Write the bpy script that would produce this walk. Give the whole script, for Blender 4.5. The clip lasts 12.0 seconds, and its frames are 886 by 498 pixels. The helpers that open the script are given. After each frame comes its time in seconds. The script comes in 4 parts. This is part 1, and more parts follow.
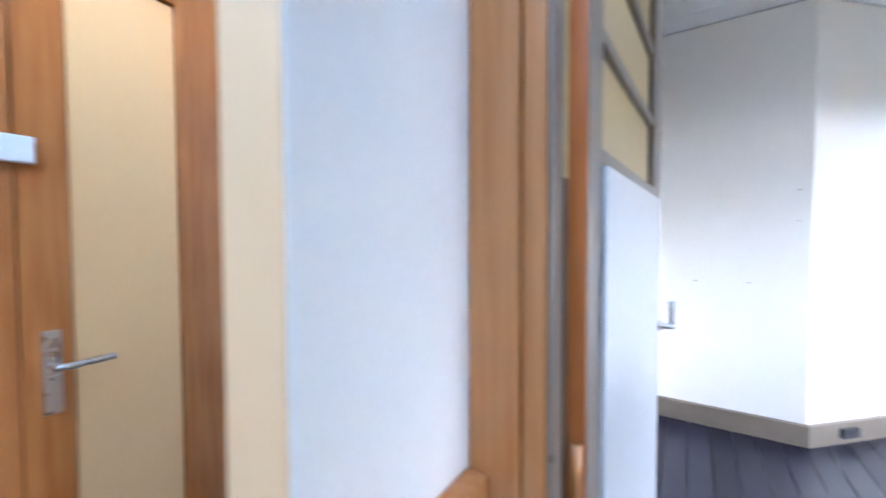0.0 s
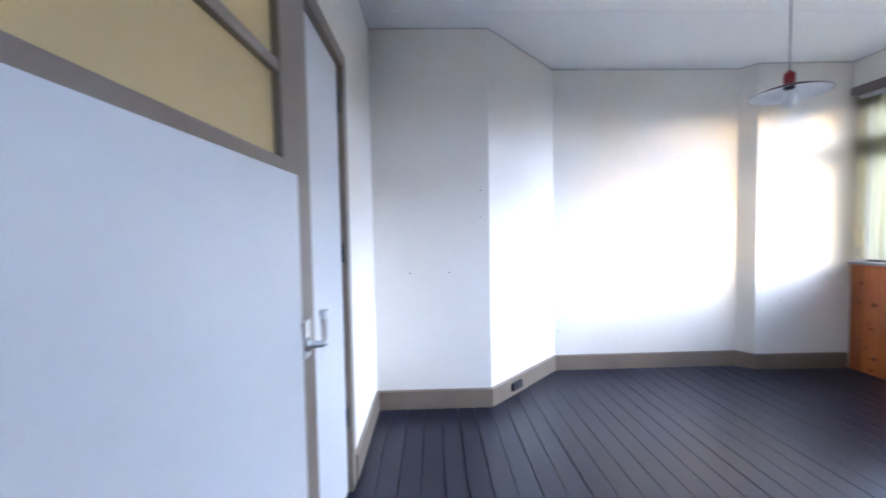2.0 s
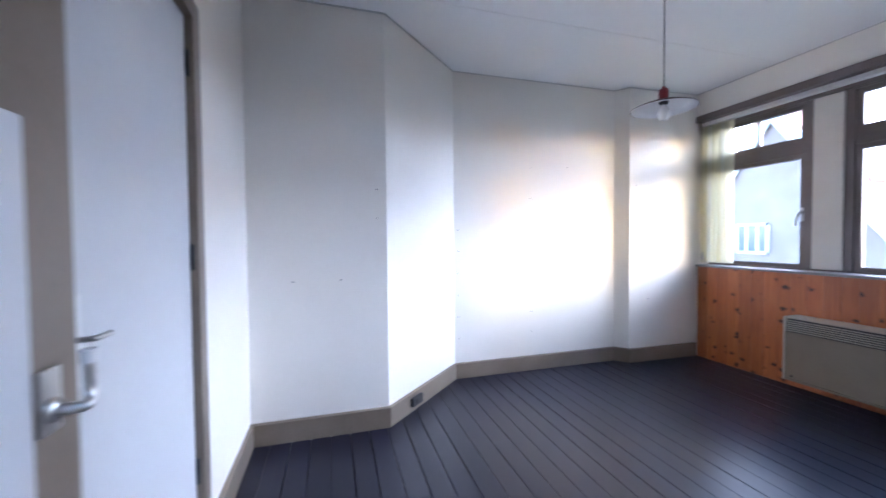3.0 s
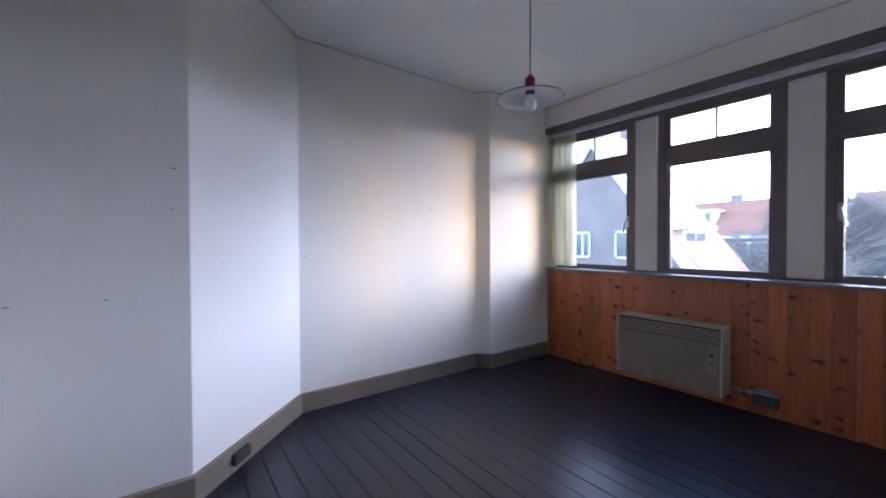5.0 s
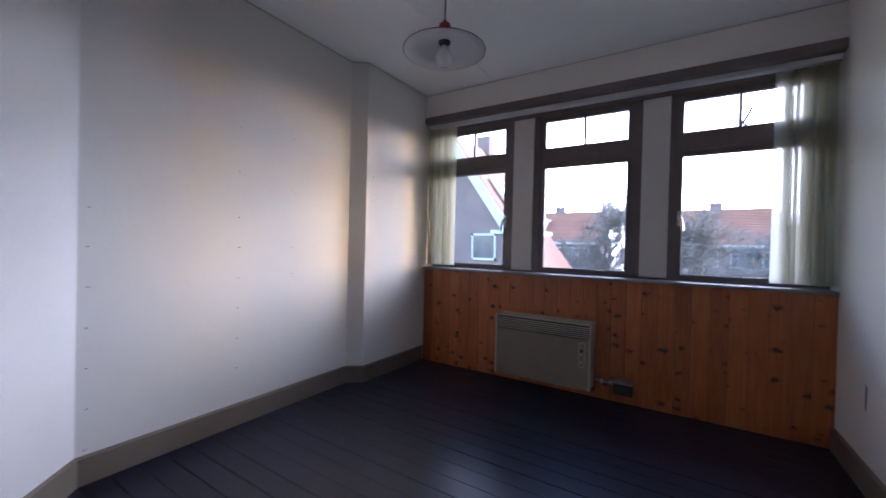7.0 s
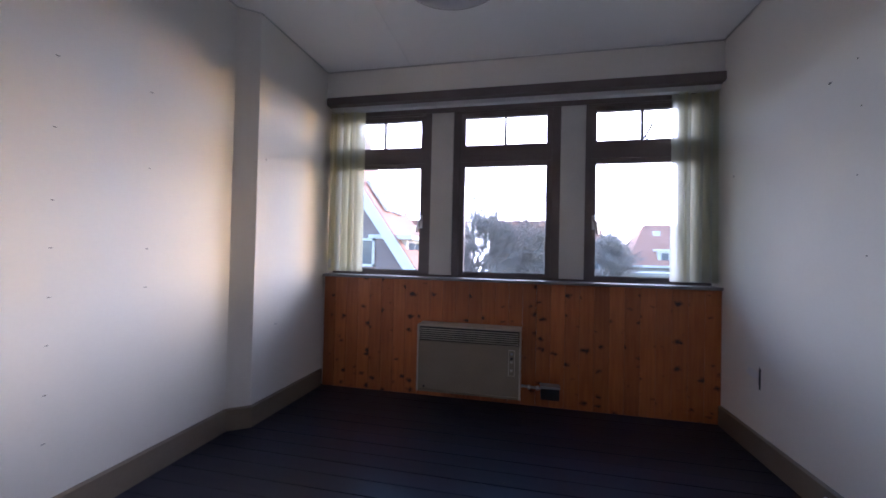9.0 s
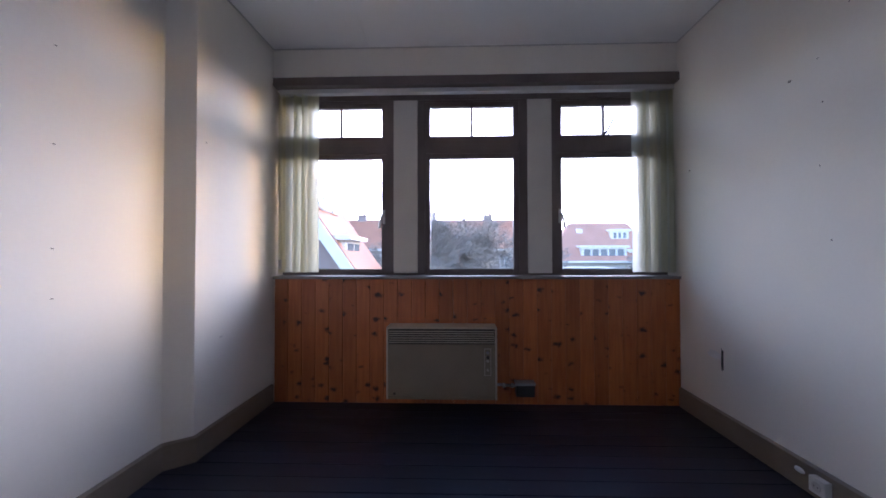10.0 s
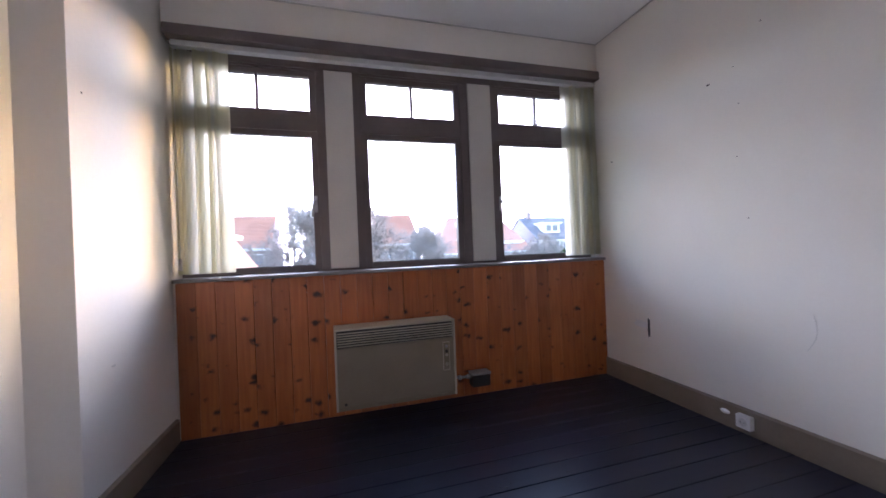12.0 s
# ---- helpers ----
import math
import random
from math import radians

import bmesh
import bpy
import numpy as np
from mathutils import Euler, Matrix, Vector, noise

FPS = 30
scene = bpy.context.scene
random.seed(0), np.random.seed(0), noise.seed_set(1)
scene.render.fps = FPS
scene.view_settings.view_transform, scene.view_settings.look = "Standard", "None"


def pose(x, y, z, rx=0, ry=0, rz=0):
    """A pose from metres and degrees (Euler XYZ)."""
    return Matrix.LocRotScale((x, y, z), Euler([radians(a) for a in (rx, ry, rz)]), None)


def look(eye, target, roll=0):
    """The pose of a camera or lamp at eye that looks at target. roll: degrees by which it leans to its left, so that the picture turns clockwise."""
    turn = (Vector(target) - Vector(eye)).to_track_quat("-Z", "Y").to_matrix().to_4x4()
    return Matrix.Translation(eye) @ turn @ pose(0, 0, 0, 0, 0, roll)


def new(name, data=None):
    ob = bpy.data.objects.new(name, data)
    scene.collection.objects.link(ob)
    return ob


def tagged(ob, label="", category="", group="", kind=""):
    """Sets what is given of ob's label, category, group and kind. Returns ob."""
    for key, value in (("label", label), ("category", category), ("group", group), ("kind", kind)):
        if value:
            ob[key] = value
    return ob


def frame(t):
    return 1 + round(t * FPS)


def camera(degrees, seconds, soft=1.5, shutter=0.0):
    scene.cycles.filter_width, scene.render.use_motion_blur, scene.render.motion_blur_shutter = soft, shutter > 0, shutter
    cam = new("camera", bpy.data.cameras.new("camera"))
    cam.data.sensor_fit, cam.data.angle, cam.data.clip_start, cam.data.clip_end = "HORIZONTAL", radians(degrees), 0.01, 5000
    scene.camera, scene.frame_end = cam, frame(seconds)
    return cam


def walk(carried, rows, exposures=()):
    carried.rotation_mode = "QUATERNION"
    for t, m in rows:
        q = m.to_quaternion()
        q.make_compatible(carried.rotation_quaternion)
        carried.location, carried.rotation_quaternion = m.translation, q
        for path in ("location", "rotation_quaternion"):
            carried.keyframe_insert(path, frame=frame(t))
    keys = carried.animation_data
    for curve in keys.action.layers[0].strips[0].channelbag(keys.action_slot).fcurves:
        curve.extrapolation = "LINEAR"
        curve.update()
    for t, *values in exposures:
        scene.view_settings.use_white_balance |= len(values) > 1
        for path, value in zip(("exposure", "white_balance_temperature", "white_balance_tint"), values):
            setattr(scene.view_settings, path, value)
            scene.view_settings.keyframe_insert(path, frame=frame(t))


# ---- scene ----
cam = camera(99.2, 12.0, 1.6, 0.7)
PATH = [
    (0, (0.132, 0.146, 1.359), (-0.969, 1.815, 1.297), -0.2),
    (0.5, (0.203, 0.227, 1.326), (-0.623, 2.048, 1.288), -0.6),
    (1, (0.234, 0.356, 1.338), (-0.26, 2.293, 1.275), -1.3),
    (1.5, (0.281, 0.459, 1.335), (0.069, 2.447, 1.265), -1.2),
    (2, (0.336, 0.583, 1.339), (0.391, 2.58, 1.255), -1.0),
    (2.5, (0.358, 0.709, 1.34), (0.685, 2.68, 1.257), -0.7),
    (3, (0.409, 0.815, 1.315), (0.97, 2.734, 1.259), -0.5),
    (5, (0.667, 1.197, 1.289), (1.856, 2.805, 1.26), -0.2),
    (5.5, (0.721, 1.295, 1.293), (2.051, 2.787, 1.253), 0.2),
    (6, (0.781, 1.409, 1.269), (2.246, 2.77, 1.229), 0.8),
    (6.5, (0.83, 1.52, 1.253), (2.414, 2.74, 1.222), 1.1),
    (7, (0.881, 1.643, 1.243), (2.573, 2.708, 1.223), 1.4),
    (9, (1.094, 2.232, 1.204), (3.051, 2.644, 1.234), 1.3),
    (9.5, (1.158, 2.397, 1.189), (3.145, 2.626, 1.23), 0.8),
    (10, (1.242, 2.543, 1.169), (3.241, 2.603, 1.205), -0.1),
    (10.5, (1.327, 2.672, 1.164), (3.325, 2.567, 1.184), -1.0),
    (11, (1.397, 2.799, 1.154), (3.378, 2.525, 1.167), -1.8),
    (11.5, (1.456, 2.918, 1.136), (3.410, 2.495, 1.142), -2.3),
    (12, (1.508, 3.055, 1.133), (3.425, 2.481, 1.134), -2.3),
]
EXPOSURES = [(0.0, 5.42, 5250, 17), (0.5, 5.15, 5250, 18), (1.5, 5.05, 5200, 18), (2.5, 4.62, 5050, 20), (3.2, 4.45, 5100, 22), (5.0, 3.6, 5150, 25), (6.5, 3.1, 5300, 27), (9.0, 3.05, 5350, 29), (11.0, 3.38, 5500, 29), (12.0, 3.72, 5700, 30)]
walk(cam, [(t, look(eye, target, roll)) for t, eye, target, roll in PATH], EXPOSURES)

# ---- sky and sun ----
SUN_ELEVATION, SUN_AWAY = 8.4, (0.625, -0.781)
world = bpy.data.worlds.new("world")
scene.world = world
world.use_nodes = True
wn = world.node_tree.nodes
sky = wn.new("ShaderNodeTexSky")
sky.sky_type, sky.sun_disc = "NISHITA", False
sky.sun_elevation = radians(SUN_ELEVATION)
sky.sun_rotation = math.atan2(SUN_AWAY[0], SUN_AWAY[1])
sky.dust_density, sky.air_density = 0.6, 1.0
wn["Background"].inputs["Strength"].default_value = 0.15
world.node_tree.links.new(sky.outputs[0], wn["Background"].inputs["Color"])
HAZE = 3.3               # brightness of the hazy sky behind the houses
sun = new("sun", bpy.data.lights.new("sun", "SUN"))
sun.data.energy, sun.data.angle, sun.data.color = 0.07, radians(7.0), (1.0, 0.72, 0.45)
sun.matrix_world = look((SUN_AWAY[0] * 50, SUN_AWAY[1] * 50, 50 * math.tan(radians(SUN_ELEVATION))), (0, 0, 0))


# ---- materials ----
def nodes_of(name):
    m = bpy.data.materials.new(name)
    m.use_nodes = True
    nt = m.node_tree
    return m, nt, nt.nodes["Principled BSDF"]


def link(nt, a, b):
    nt.links.new(a, b)


def surface(name, dark, light, rough=0.5, fine=40.0, coarse=2.0, bump=0.1, metal=0.0, spread=0.15, random_tint=0.0, stretch=(1, 1, 1), coat=0.0):
    """A painted or mineral surface: two colours mixed by coarse stains and fine grain, with relief."""
    m, nt, p = nodes_of(name)
    co = nt.nodes.new("ShaderNodeTexCoord")
    mp = nt.nodes.new("ShaderNodeMapping")
    mp.inputs["Scale"].default_value = stretch
    link(nt, co.outputs["Object"], mp.inputs["Vector"])
    a = nt.nodes.new("ShaderNodeTexNoise")
    a.inputs["Scale"].default_value, a.inputs["Detail"].default_value = coarse, 5
    b = nt.nodes.new("ShaderNodeTexNoise")
    b.inputs["Scale"].default_value, b.inputs["Detail"].default_value = fine, 4
    for n in (a, b):
        link(nt, mp.outputs[0], n.inputs["Vector"])
    mid = nt.nodes.new("ShaderNodeMath")
    mid.operation = "MULTIPLY_ADD"
    mid.inputs[1].default_value = 0.35
    link(nt, b.outputs["Fac"], mid.inputs[0])
    link(nt, a.outputs["Fac"], mid.inputs[2])
    r = nt.nodes.new("ShaderNodeMapRange")
    r.inputs["From Min"].default_value, r.inputs["From Max"].default_value = 0.45, 0.92
    link(nt, mid.outputs[0], r.inputs["Value"])
    mix = nt.nodes.new("ShaderNodeMix")
    mix.data_type = "RGBA"
    mix.inputs["A"].default_value, mix.inputs["B"].default_value = (*dark, 1), (*light, 1)
    link(nt, r.outputs[0], mix.inputs["Factor"])
    colour = mix.outputs["Result"]
    if random_tint:
        info = nt.nodes.new("ShaderNodeObjectInfo")
        mr = nt.nodes.new("ShaderNodeMapRange")
        mr.inputs["To Min"].default_value, mr.inputs["To Max"].default_value = 1 - random_tint, 1 + random_tint
        link(nt, info.outputs["Random"], mr.inputs["Value"])
        hsv = nt.nodes.new("ShaderNodeHueSaturation")
        link(nt, mr.outputs[0], hsv.inputs["Value"])
        link(nt, colour, hsv.inputs["Color"])
        colour = hsv.outputs[0]
    link(nt, colour, p.inputs["Base Color"])
    rr = nt.nodes.new("ShaderNodeMapRange")
    rr.inputs["To Min"].default_value, rr.inputs["To Max"].default_value = max(rough - spread, 0.03), min(rough + spread, 1)
    link(nt, mid.outputs[0], rr.inputs["Value"])
    link(nt, rr.outputs[0], p.inputs["Roughness"])
    p.inputs["Metallic"].default_value = metal
    p.inputs["Coat Weight"].default_value = coat
    if bump:
        bp = nt.nodes.new("ShaderNodeBump")
        bp.inputs["Strength"].default_value, bp.inputs["Distance"].default_value = bump, 0.01
        link(nt, mid.outputs[0], bp.inputs["Height"])
        link(nt, bp.outputs[0], p.inputs["Normal"])
    return m


def tame(m, level):
    m.node_tree.nodes["Principled BSDF"].inputs["Specular IOR Level"].default_value = level
    return m


def pine(name, light, deep, knot, axis_long="Z", knots=True, rough=0.38):
    """Varnished softwood with long grain and dark knots; each board is shifted by its own random number."""
    m, nt, p = nodes_of(name)
    co = nt.nodes.new("ShaderNodeTexCoord")
    info = nt.nodes.new("ShaderNodeObjectInfo")
    off = nt.nodes.new("ShaderNodeVectorMath")
    off.operation = "MULTIPLY_ADD"
    link(nt, info.outputs["Random"], off.inputs[0])
    off.inputs[1].default_value = (37.0, 53.0, 71.0)
    link(nt, co.outputs["Object"], off.inputs[2])
    mp = nt.nodes.new("ShaderNodeMapping")
    mp.inputs["Scale"].default_value = (1, 1, 0.06) if axis_long == "Z" else (1, 0.06, 1)
    link(nt, off.outputs[0], mp.inputs["Vector"])
    g = nt.nodes.new("ShaderNodeTexNoise")
    g.inputs["Scale"].default_value, g.inputs["Detail"].default_value = 55, 6
    link(nt, mp.outputs[0], g.inputs["Vector"])
    st = nt.nodes.new("ShaderNodeTexNoise")
    st.inputs["Scale"].default_value = 3
    link(nt, off.outputs[0], st.inputs["Vector"])
    add = nt.nodes.new("ShaderNodeMath")
    add.operation = "MULTIPLY_ADD"
    add.inputs[1].default_value = 0.6
    link(nt, st.outputs["Fac"], add.inputs[0])
    link(nt, g.outputs["Fac"], add.inputs[2])
    r = nt.nodes.new("ShaderNodeMapRange")
    r.inputs["From Min"].default_value, r.inputs["From Max"].default_value = 0.55, 1.05
    link(nt, add.outputs[0], r.inputs["Value"])
    mix = nt.nodes.new("ShaderNodeMix")
    mix.data_type = "RGBA"
    mix.inputs["A"].default_value, mix.inputs["B"].default_value = (*light, 1), (*deep, 1)
    link(nt, r.outputs[0], mix.inputs["Factor"])
    colour = mix.outputs["Result"]
    if knots:
        sx, cx = nt.nodes.new("ShaderNodeSeparateXYZ"), nt.nodes.new("ShaderNodeCombineXYZ")
        link(nt, off.outputs[0], sx.inputs[0])
        link(nt, sx.outputs["Y"], cx.inputs["X"])
        link(nt, sx.outputs["Z"], cx.inputs["Y"])
        km = nt.nodes.new("ShaderNodeMapping")
        km.inputs["Scale"].default_value = (5.6, 8.6, 1)
        link(nt, cx.outputs[0], km.inputs["Vector"])
        wob = nt.nodes.new("ShaderNodeTexNoise")
        wob.inputs["Scale"].default_value, wob.inputs["Detail"].default_value = 26, 4
        link(nt, co.outputs["Object"], wob.inputs["Vector"])
        wadd = nt.nodes.new("ShaderNodeVectorMath")
        wadd.operation = "MULTIPLY_ADD"
        wadd.inputs[1].default_value = (0.50, 0.42, 0.0)
        link(nt, wob.outputs["Color"], wadd.inputs[0])
        link(nt, km.outputs[0], wadd.inputs[2])
        vo = nt.nodes.new("ShaderNodeTexVoronoi")
        vo.voronoi_dimensions = "2D"
        vo.inputs["Scale"].default_value = 1.0
        link(nt, wadd.outputs[0], vo.inputs["Vector"])
        kr = nt.nodes.new("ShaderNodeMapRange")
        kr.inputs["From Min"].default_value, kr.inputs["From Max"].default_value = 0.24, 0.09
        cs, ca = nt.nodes.new("ShaderNodeSeparateXYZ"), nt.nodes.new("ShaderNodeMath")
        link(nt, vo.outputs["Color"], cs.inputs[0])
        ca.operation, ca.inputs[1].default_value = "MULTIPLY_ADD", 0.20
        link(nt, cs.outputs["X"], ca.inputs[0])
        link(nt, vo.outputs["Distance"], ca.inputs[2])
        link(nt, ca.outputs[0], kr.inputs["Value"])
        km2 = nt.nodes.new("ShaderNodeMix")
        km2.data_type = "RGBA"
        km2.inputs["B"].default_value = (*knot, 1)
        link(nt, kr.outputs[0], km2.inputs["Factor"])
        link(nt, colour, km2.inputs["A"])
        colour = km2.outputs["Result"]
    hsv = nt.nodes.new("ShaderNodeHueSaturation")
    mr = nt.nodes.new("ShaderNodeMapRange")
    mr.inputs["To Min"].default_value, mr.inputs["To Max"].default_value = 0.80, 1.15
    link(nt, info.outputs["Random"], mr.inputs["Value"])
    link(nt, mr.outputs[0], hsv.inputs["Value"])
    link(nt, colour, hsv.inputs["Color"])
    link(nt, hsv.outputs[0], p.inputs["Base Color"])
    p.inputs["Roughness"].default_value = rough
    bp = nt.nodes.new("ShaderNodeBump")
    bp.inputs["Strength"].default_value, bp.inputs["Distance"].default_value = 0.15, 0.004
    link(nt, g.outputs["Fac"], bp.inputs["Height"])
    link(nt, bp.outputs[0], p.inputs["Normal"])
    return m


def clear_glass(name):
    m, nt, p = nodes_of(name)
    nt.nodes.remove(p)
    tr, gl = nt.nodes.new("ShaderNodeBsdfTransparent"), nt.nodes.new("ShaderNodeBsdfGlossy")
    tr.inputs["Color"].default_value = (0.95, 0.96, 0.95, 1)
    gl.inputs["Roughness"].default_value = 0.02
    lw, fr = nt.nodes.new("ShaderNodeLayerWeight"), nt.nodes.new("ShaderNodeMath")
    fr.operation, fr.inputs[1].default_value = "POWER", 4.0
    link(nt, lw.outputs["Facing"], fr.inputs[0])
    mx = nt.nodes.new("ShaderNodeMixShader")
    link(nt, fr.outputs[0], mx.inputs[0])
    link(nt, tr.outputs[0], mx.inputs[1])
    link(nt, gl.outputs[0], mx.inputs[2])
    link(nt, mx.outputs[0], nt.nodes["Material Output"].inputs["Surface"])
    return m


def cloth(name, colour, through_amount, clear):
    """Thin woven slat: part diffuse, part translucent, part open weave."""
    m, nt, p = nodes_of(name)
    p.inputs["Base Color"].default_value = (*colour, 1)
    p.inputs["Roughness"].default_value = 0.8
    co = nt.nodes.new("ShaderNodeTexCoord")
    w = nt.nodes.new("ShaderNodeTexNoise")
    mp = nt.nodes.new("ShaderNodeMapping")
    mp.inputs["Scale"].default_value = (60, 60, 1.5)
    link(nt, co.outputs["Object"], mp.inputs["Vector"])
    link(nt, mp.outputs[0], w.inputs["Vector"])
    w.inputs["Scale"].default_value = 2
    ramp = nt.nodes.new("ShaderNodeMix")
    ramp.data_type = "RGBA"
    ramp.inputs["A"].default_value = (*[c * 0.85 for c in colour], 1)
    ramp.inputs["B"].default_value = (*colour, 1)
    link(nt, w.outputs["Fac"], ramp.inputs["Factor"])
    link(nt, ramp.outputs["Result"], p.inputs["Base Color"])
    tl, tr = nt.nodes.new("ShaderNodeBsdfTranslucent"), nt.nodes.new("ShaderNodeBsdfTransparent")
    link(nt, ramp.outputs["Result"], tl.inputs["Color"])
    m1, m2 = nt.nodes.new("ShaderNodeMixShader"), nt.nodes.new("ShaderNodeMixShader")
    m1.inputs[0].default_value, m2.inputs[0].default_value = through_amount, clear
    link(nt, p.outputs[0], m1.inputs[1])
    link(nt, tl.outputs[0], m1.inputs[2])
    link(nt, m1.outputs[0], m2.inputs[1])
    link(nt, tr.outputs[0], m2.inputs[2])
    link(nt, m2.outputs[0], nt.nodes["Material Output"].inputs["Surface"])
    return m


PLASTER = surface("plaster", (0.79, 0.75, 0.685), (0.845, 0.808, 0.745), 0.7, 60, 1.3, 0.06)
CEILING = surface("ceiling_paint", (0.83, 0.83, 0.83), (0.87, 0.87, 0.87), 0.8, 50, 1.0, 0.05)
TAUPE = surface("taupe_gloss_paint", (0.19, 0.15, 0.108), (0.238, 0.194, 0.148), 0.3, 60, 4, 0.05)
BROWN = surface("brown_frame_paint", (0.135, 0.108, 0.102), (0.18, 0.145, 0.138), 0.35, 60, 4, 0.06)
PIER = surface("cream_board", (0.60, 0.57, 0.53), (0.68, 0.65, 0.60), 0.55, 60, 3, 0.03)
WHITE = surface("white_gloss_paint", (0.59, 0.595, 0.60), (0.64, 0.645, 0.65), 0.3, 30, 2, 0.03)
PINE = pine("pine_boards", (0.48, 0.153, 0.043), (0.335, 0.092, 0.024), (0.036, 0.012, 0.006))
WOOD = pine("varnished_door_wood", (0.62, 0.28, 0.095), (0.50, 0.195, 0.055), (0.1, 0.04, 0.02), knots=False, rough=0.22)
EDGE_WOOD = pine("orange_edge_wood", (0.52, 0.17, 0.04), (0.42, 0.115, 0.024), (0.1, 0.04, 0.02), knots=False, rough=0.25)
DEEP_WOOD = pine("deep_varnished_wood", (0.46, 0.18, 0.05), (0.34, 0.11, 0.026), (0.1, 0.04, 0.02), knots=False, rough=0.15)
DOOR_CREAM = surface("cream_gloss_paint", (0.83, 0.50, 0.21), (0.85, 0.53, 0.24), 0.12, 40, 2, 0.01, spread=0.03)
FLOOR = surface("dark_floor_paint", (0.0078, 0.0074, 0.018), (0.0165, 0.016, 0.038), 0.31, 45, 2.2, 0.10, spread=0.13, random_tint=0.22, stretch=(1, 0.25, 1))
tame(FLOOR, 0.45)
GAP = surface("dark_gap", (0.006, 0.006, 0.006), (0.01, 0.01, 0.01), 0.9, bump=0)
GLASS = clear_glass("window_glass")
AMBER = surface("amber_glass", (0.50, 0.375, 0.16), (0.55, 0.42, 0.19), 0.3, 90, 3, 0.0)
SLAT = cloth("blind_fabric", (0.75, 0.73, 0.57), 0.62, 0.05)
SLAT_CREAM = cloth("cream_blind_fabric", (0.78, 0.75, 0.60), 0.62, 0.05)
SLAT_PALE = cloth("pale_blind_fabric", (0.80, 0.79, 0.70), 0.65, 0.10)
SILL = surface("sill_paint", (0.16, 0.15, 0.15), (0.26, 0.25, 0.25), 0.35, 50, 5, 0.06)
RAIL = surface("white_rail", (0.55, 0.55, 0.55), (0.64, 0.64, 0.64), 0.4, 50, 5, 0.0)
# heater: front and base darker, sides, top and slats paler
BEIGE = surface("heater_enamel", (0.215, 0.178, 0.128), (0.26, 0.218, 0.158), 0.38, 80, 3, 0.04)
BEIGE_LIGHT = surface("heater_pale_enamel", (0.46, 0.42, 0.33), (0.54, 0.49, 0.39), 0.35, 80, 3, 0.02)
DARK = surface("dark_plastic", (0.025, 0.025, 0.027), (0.04, 0.04, 0.042), 0.45, 60, 4, 0.03)
GREY = surface("grey_metal", (0.30, 0.30, 0.31), (0.42, 0.42, 0.43), 0.38, 60, 6, 0.03, metal=0.6)
STEEL = surface("brushed_steel", (0.55, 0.54, 0.52), (0.68, 0.67, 0.65), 0.25, 90, 6, 0.02, metal=1.0)
SOCKET = surface("white_plastic", (0.72, 0.72, 0.71), (0.78, 0.78, 0.77), 0.35, 40, 4, 0.0)
RED = surface("red_plastic", (0.22, 0.012, 0.018), (0.30, 0.02, 0.026), 0.35, 40, 4, 0.02)
MAROON = surface("maroon_enamel", (0.05, 0.009, 0.011), (0.075, 0.013, 0.016), 0.35, 40, 4, 0.0)
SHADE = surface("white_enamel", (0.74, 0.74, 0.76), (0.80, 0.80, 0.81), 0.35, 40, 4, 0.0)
BULB = surface("opal_bulb", (0.80, 0.79, 0.76), (0.84, 0.83, 0.80), 0.15, 40, 4, 0.0)
# plaster of the pier's side, with the warm light on it put into the colour
WARM_LIT = surface("warm_lit_plaster", (0.87, 0.56, 0.29), (0.89, 0.59, 0.32), 0.2, 40, 2, 0.01, spread=0.03)
HALLFLOOR = surface("hall_floor", (0.10, 0.06, 0.035), (0.16, 0.10, 0.06), 0.45, 40, 3, 0.05)
MARK = surface("filler_mark", (0.10, 0.09, 0.085), (0.2, 0.18, 0.17), 0.8, 40, 4, 0.0)
# brick, roof tile and bark are paled: the haze is put into their colours
BRICK = surface("brown_brick", (0.25, 0.195, 0.195), (0.34, 0.275, 0.27), 0.9, 30, 1.5, 0.3)
ROOFTILE = surface("orange_roof_tile", (0.44, 0.235, 0.18), (0.56, 0.31, 0.24), 0.85, 14, 0.8, 0.3)
OUTWHITE = surface("outdoor_white_paint", (0.70, 0.70, 0.70), (0.80, 0.80, 0.80), 0.5, 20, 2, 0.03)
OUTGLASS = surface("far_window_glass", (0.10, 0.12, 0.15), (0.22, 0.25, 0.30), 0.1, 3, 0.4, 0.0)
GROUND = surface("ground_grass", (0.06, 0.07, 0.04), (0.12, 0.11, 0.08), 0.95, 6, 0.3, 0.3)
BARK = surface("bark", (0.32, 0.29, 0.28), (0.40, 0.37, 0.35), 0.9, 30, 3, 0.3)
HEDGE = surface("hedge_green", (0.04, 0.07, 0.025), (0.09, 0.12, 0.05), 0.9, 8, 1, 0.4)


# ---- building blocks ----
def mesh_from(bm, name, mat, smooth=False):
    me = bpy.data.meshes.new(name)
    bmesh.ops.recalc_face_normals(bm, faces=bm.faces)
    bm.to_mesh(me)
    bm.free()
    me.materials.append(mat)
    if smooth:
        for f in me.polygons:
            f.use_smooth = True
    return me


def add_box(bm, lo, hi, bevel=0.0):
    lo, hi = Vector(lo), Vector(hi)
    made = bmesh.ops.create_cube(bm, size=1.0, matrix=Matrix.Translation((lo + hi) / 2) @ Matrix.Diagonal((*(hi - lo), 1)))
    if bevel:
        edges = list({e for v in made["verts"] for e in v.link_edges})
        bmesh.ops.bevel(bm, geom=edges, offset=bevel, segments=2, affect="EDGES", profile=0.7)


